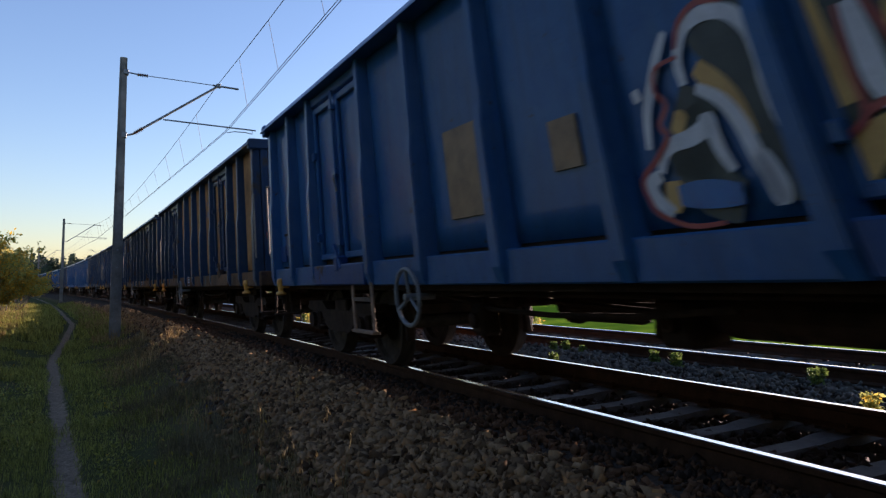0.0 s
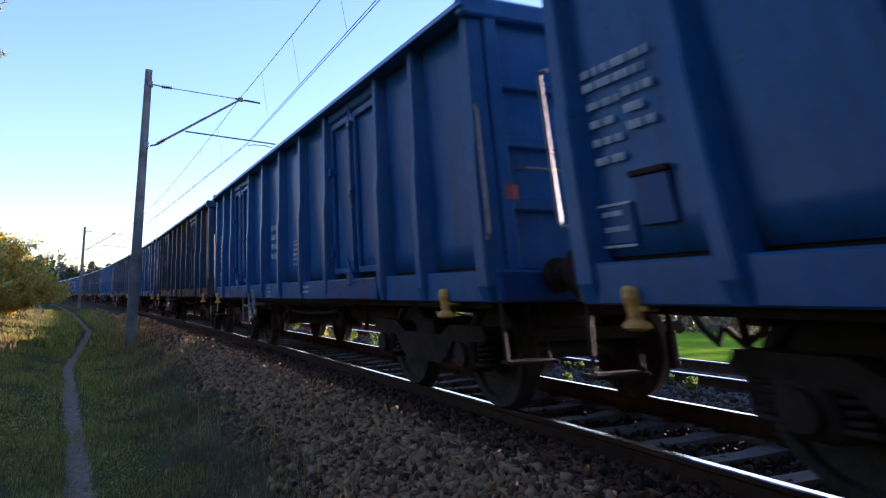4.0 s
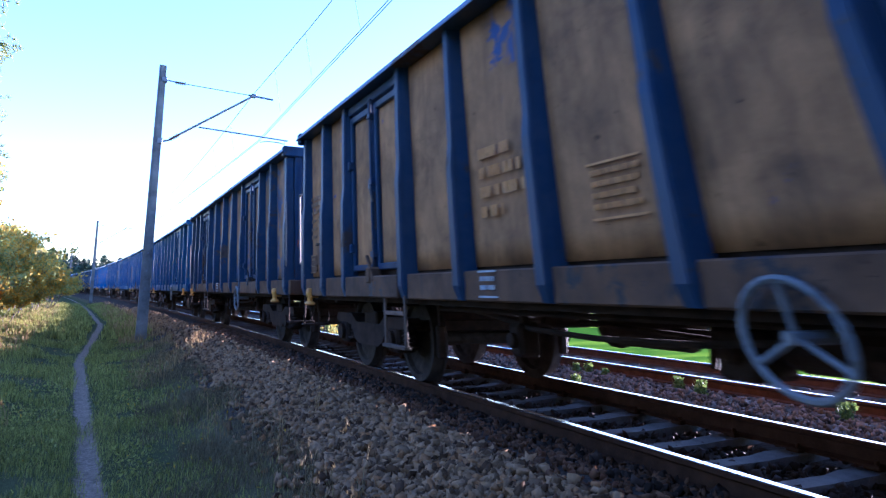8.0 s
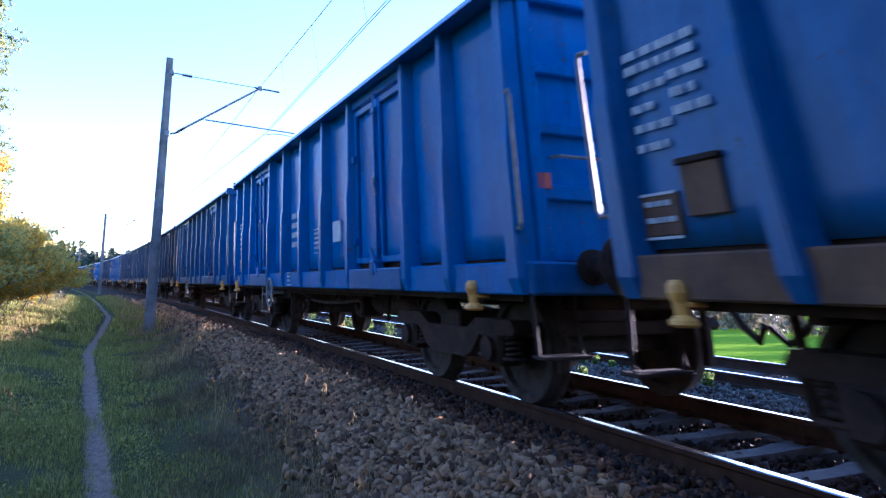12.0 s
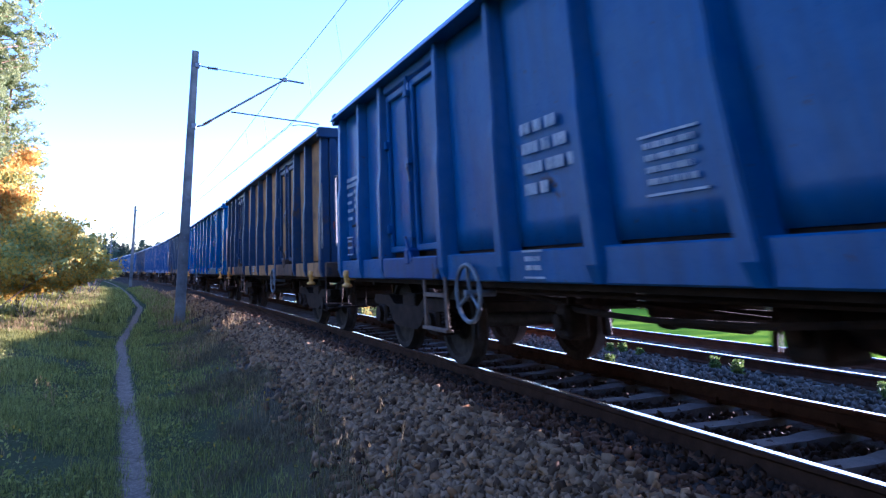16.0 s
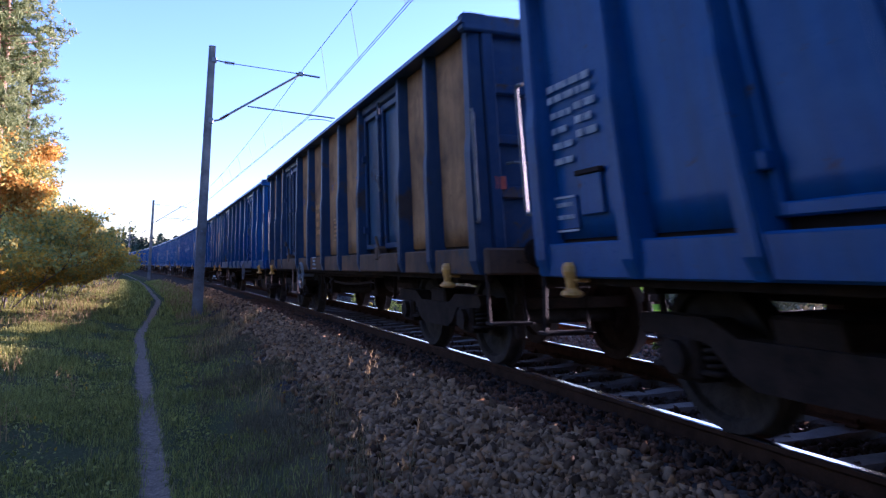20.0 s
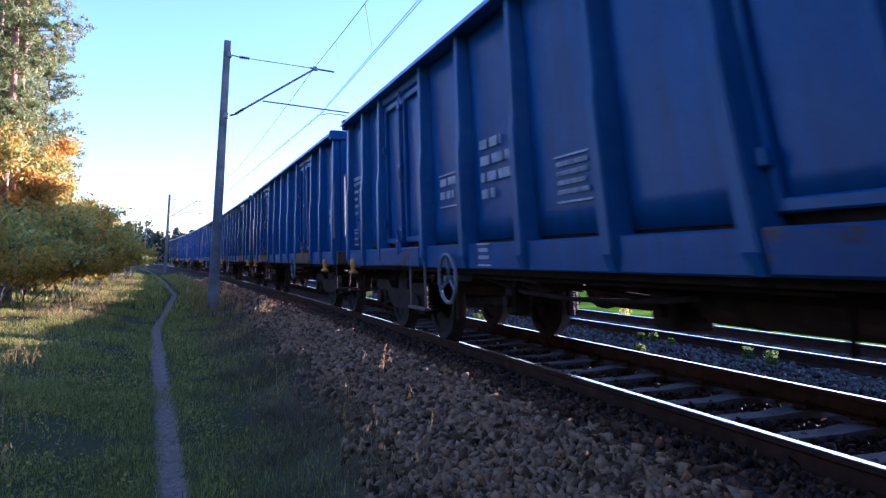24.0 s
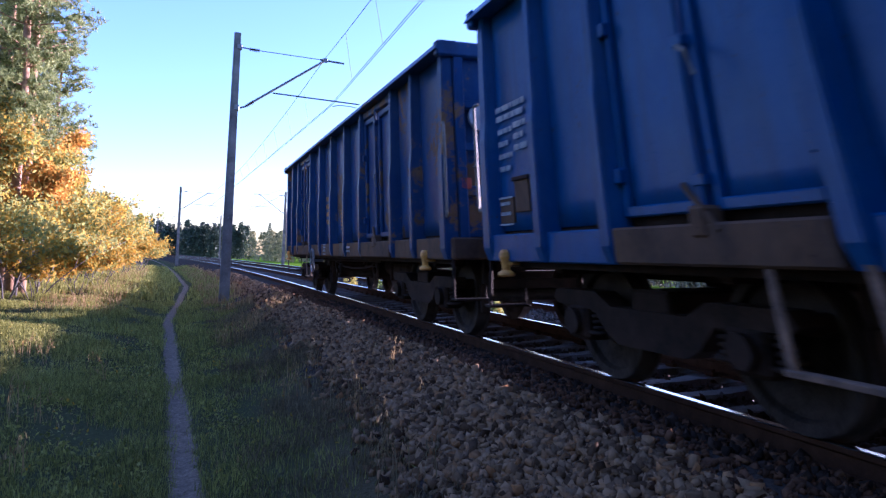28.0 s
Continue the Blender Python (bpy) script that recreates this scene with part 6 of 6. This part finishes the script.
# ---- ballast stones ----
def stones(name, label, n, s0, s1, o0, o1, r0, r1, seed, material, gap=(), fade=False):
    """Crushed stone: angular lumps, no two alike."""
    rng = np.random.default_rng(seed)
    s, o = scatter(rng, n, s0, s1, o0, o1)
    if o1 < -1.0:
        keep = (o > -2.38 + np.clip(s - 5, 0, 13) * 0.02 - 0.16 * wave(s * 1.9, s * 0.7) - 0.45 * rng.random(n) ** 4) & (o < -1.42 - 0.3 * rng.random(n))
        s, o = s[keep], o[keep]
    if fade:
        keep = o > o0 + (o1 - o0) * rng.random(n) ** 1.5 * 0.9
        s, o = s[keep], o[keep]
    for g in gap:
        keep = np.abs(o - g) > 0.09
        s, o = s[keep], o[keep]
    n = len(s)
    # a broken block: eight corners, each knocked about
    base = np.array([(x, y, z) for x in (-0.72, 0.72) for y in (-0.72, 0.72) for z in (-0.72, 0.72)])
    tri = np.array([(0, 1, 3), (0, 3, 2), (4, 6, 7), (4, 7, 5), (0, 4, 5), (0, 5, 1), (2, 3, 7), (2, 7, 6), (0, 2, 6), (0, 6, 4), (1, 5, 7), (1, 7, 3)])
    k = len(base)
    size = rng.uniform(r0, r1, n)
    axes = rng.normal(0, 1, (n, 3, 3))
    q, _ = np.linalg.qr(axes)
    shape = np.stack([rng.uniform(0.85, 1.45, n), rng.uniform(0.6, 1.0, n), rng.uniform(0.35, 0.75, n)], -1)
    pts = (base[None] + rng.uniform(-0.5, 0.5, (n, k, 3))) * shape[:, None, :] * size[:, None, None] * 1.05
    pts = np.einsum("nij,nkj->nki", q, pts)
    z = ground_z(s, o) + size * rng.uniform(-0.1, 0.75, n)
    v = pts + at_many(s, o, z)[:, None, :]
    t = tri[None] + (np.arange(n) * k)[:, None, None]
    tagged(new(name, fast_mesh(v.reshape(-1, 3), t.reshape(-1, 3), material)), label, "ballast", kind="stuff")


def stone_material(name, dark, light, rust):
    m, nt, b = nodes_of(name)
    rnd = nt.nodes.new("ShaderNodeNewGeometry").outputs["Random Per Island"]
    v = coords(nt)
    f = noise_node(nt, 60, 4, 0.7, None, v)
    col = ramp(nt, rnd, ((0.0, dark), (0.35, tuple((a + c) / 2 for a, c in zip(dark, light))), (0.8, light), (1.0, rust)))
    col = blend(nt, calc(nt, "MULTIPLY", f, 0.5), col, tuple(c * 0.4 for c in dark))
    nt.links.new(col, b.inputs["Base Color"])
    b.inputs["Roughness"].default_value, b.inputs["Specular IOR Level"].default_value = 0.9, 0.15
    bump(nt, b, f, 0.3, 0.002)
    return m


STONE = stone_material("crushed_stone", (0.060, 0.030, 0.013), (0.46, 0.275, 0.140), (0.36, 0.165, 0.06))
OILY = stone_material("rust_brown_stone", (0.06, 0.028, 0.013), (0.20, 0.098, 0.050), (0.13, 0.05, 0.022))
stones("ballast_shoulder", "loose pale crushed stone on the ballast shoulder", 34000, 1.5, 14, -3.1, -1.15, 0.018, 0.043, 31, STONE)
stones("ballast_shoulder", "crushed stone of the ballast shoulder farther on", 15000, 14, 45, -2.9, -1.1, 0.028, 0.052, 32, STONE)
stones("ballast_shoulder", "loose crushed stone of the ballast shoulder behind", 20000, -9, 1.5, -3.1, -1.15, 0.02, 0.046, 37, STONE)
GRIMY = stone_material("grimy_stone", (0.028, 0.024, 0.019), (0.18, 0.152, 0.12), (0.09, 0.063, 0.036))
# darker copy of the brown stone, with the train's shade in its colour
BROWN_SHADED = stone_material("shaded_brown_stone", (0.02, 0.013, 0.009), (0.065, 0.042, 0.03), (0.055, 0.032, 0.02))
stones("rust_brown_ballast", "rust-brown stone mixed into the top of the shoulder", 16000, 0.8, 24, -1.85, -0.85, 0.011, 0.030, 36, OILY, (), True)
stones("ballast_between_rails", "rust-brown stone round the rails, darkened for the train's shade", 14000, -9, 16, -1.25, 1.6, 0.02, 0.04, 33, BROWN_SHADED, (-0.7535, 0.7535))
stones("ballast_between_tracks", "grimy crushed stone between the two tracks", 16000, 0.0, 30, 1.5, 2.9, 0.016, 0.040, 34, GRIMY)
stones("ballast_second_track", "grimy brown stone round the second track", 9000, -2, 34, 2.9, 6.6, 0.025, 0.045, 35, GRIMY, (TRACK_2 - 0.7535, TRACK_2 + 0.7535))


# ---- far woods and hedges ----
def wood(name, label, spots, material, seed, leaf=0.5, per=170):
    rng = np.random.default_rng(seed)
    cs, sz = [], []
    for s, o, h, w in spots:
        n = int(per * w)
        u = rng.uniform(0, 1, n) ** 0.8
        a = rng.uniform(0, math.tau, n)
        r = w * (1 - 0.75 * u ** 1.5) * np.sqrt(rng.uniform(0.05, 1, n)) * (1 + 0.25 * np.sin(a * 3 + u * 9))
        p = at(s, o, -0.9)
        cs.append(np.stack([p.x + r * np.cos(a), p.y + r * np.sin(a), p.z + u * h], -1))
        sz.append(np.full(n, leaf))
    c = np.concatenate(cs)
    v, t = leaves(rng, c, np.concatenate(sz))
    tagged(new(name, fast_mesh(v, t, material)), label, "trees", kind="stuff")


_r = random.Random(21)
FARPINE = leaf_material("distant_pine_foliage", (0.03, 0.05, 0.035), (0.07, 0.10, 0.06), 0.15)
FARLEAF = leaf_material("distant_autumn_foliage", (0.17, 0.19, 0.09), (0.42, 0.38, 0.18), 0.3)
FARBRUSH = leaf_material("distant_brown_brush", (0.12, 0.10, 0.06), (0.27, 0.22, 0.13), 0.2)
wood("far_forest", "dark pine forest beyond the curve", [(_r.uniform(235, 300), _r.uniform(0, 34), _r.uniform(8.5, 12), _r.uniform(1.8, 2.6)) for _ in range(90)], FARPINE, 41, 0.42)
wood("far_forest", "green and yellowing trees beyond the tracks", [(_r.uniform(170, 230), _r.uniform(26, 62), _r.uniform(5, 9), _r.uniform(1.8, 2.8)) for _ in range(60)], FARLEAF, 42, 0.36)
wood("far_forest", "dark conifers among the far trees", [(_r.uniform(190, 240), _r.uniform(28, 60), _r.uniform(8, 12), _r.uniform(1.4, 2.0)) for _ in range(16)], FARPINE, 43, 0.36)
wood("far_forest", "trees along the left of the distant line", [(_r.uniform(100, 260), _r.uniform(-22, -7.5), _r.uniform(3, 4.8), _r.uniform(1.4, 2.0)) for _ in range(70)], FARLEAF, 44, 0.3)
wood("field_hedge", "brown hedge and bushes along the far edge of the field", [(_r.uniform(-50, 120), _r.uniform(37, 45), _r.uniform(1.2, 3.4), _r.uniform(1.2, 2.2)) for _ in range(190)], FARBRUSH, 45, 0.22, 130)
# unseen pines, added out of view to cut skylight on the train
wood("pine_wood", "unseen pines added behind the footpath to block skylight", [(_r.uniform(-90, 8), -20 - 24 * _r.random() ** 1.5, _r.uniform(9, 13), _r.uniform(1.8, 2.6)) for _ in range(90)], FARPINE, 46, 0.42)
wood("pine_wood", "unseen tall pines added along the verge to block skylight", [(_r.uniform(-80, -16), _r.uniform(-24, -6.5), _r.uniform(11, 15), _r.uniform(1.8, 2.6)) for _ in range(110)], FARPINE, 47, 0.42)
wood("pine_wood", "unseen pines added opposite the train to darken its near side", [(_r.uniform(-34, 9), _r.uniform(-19, -13.5), _r.uniform(9, 12.5), _r.uniform(1.8, 2.4)) for _ in range(46)], FARPINE, 48, 0.42)


motions()
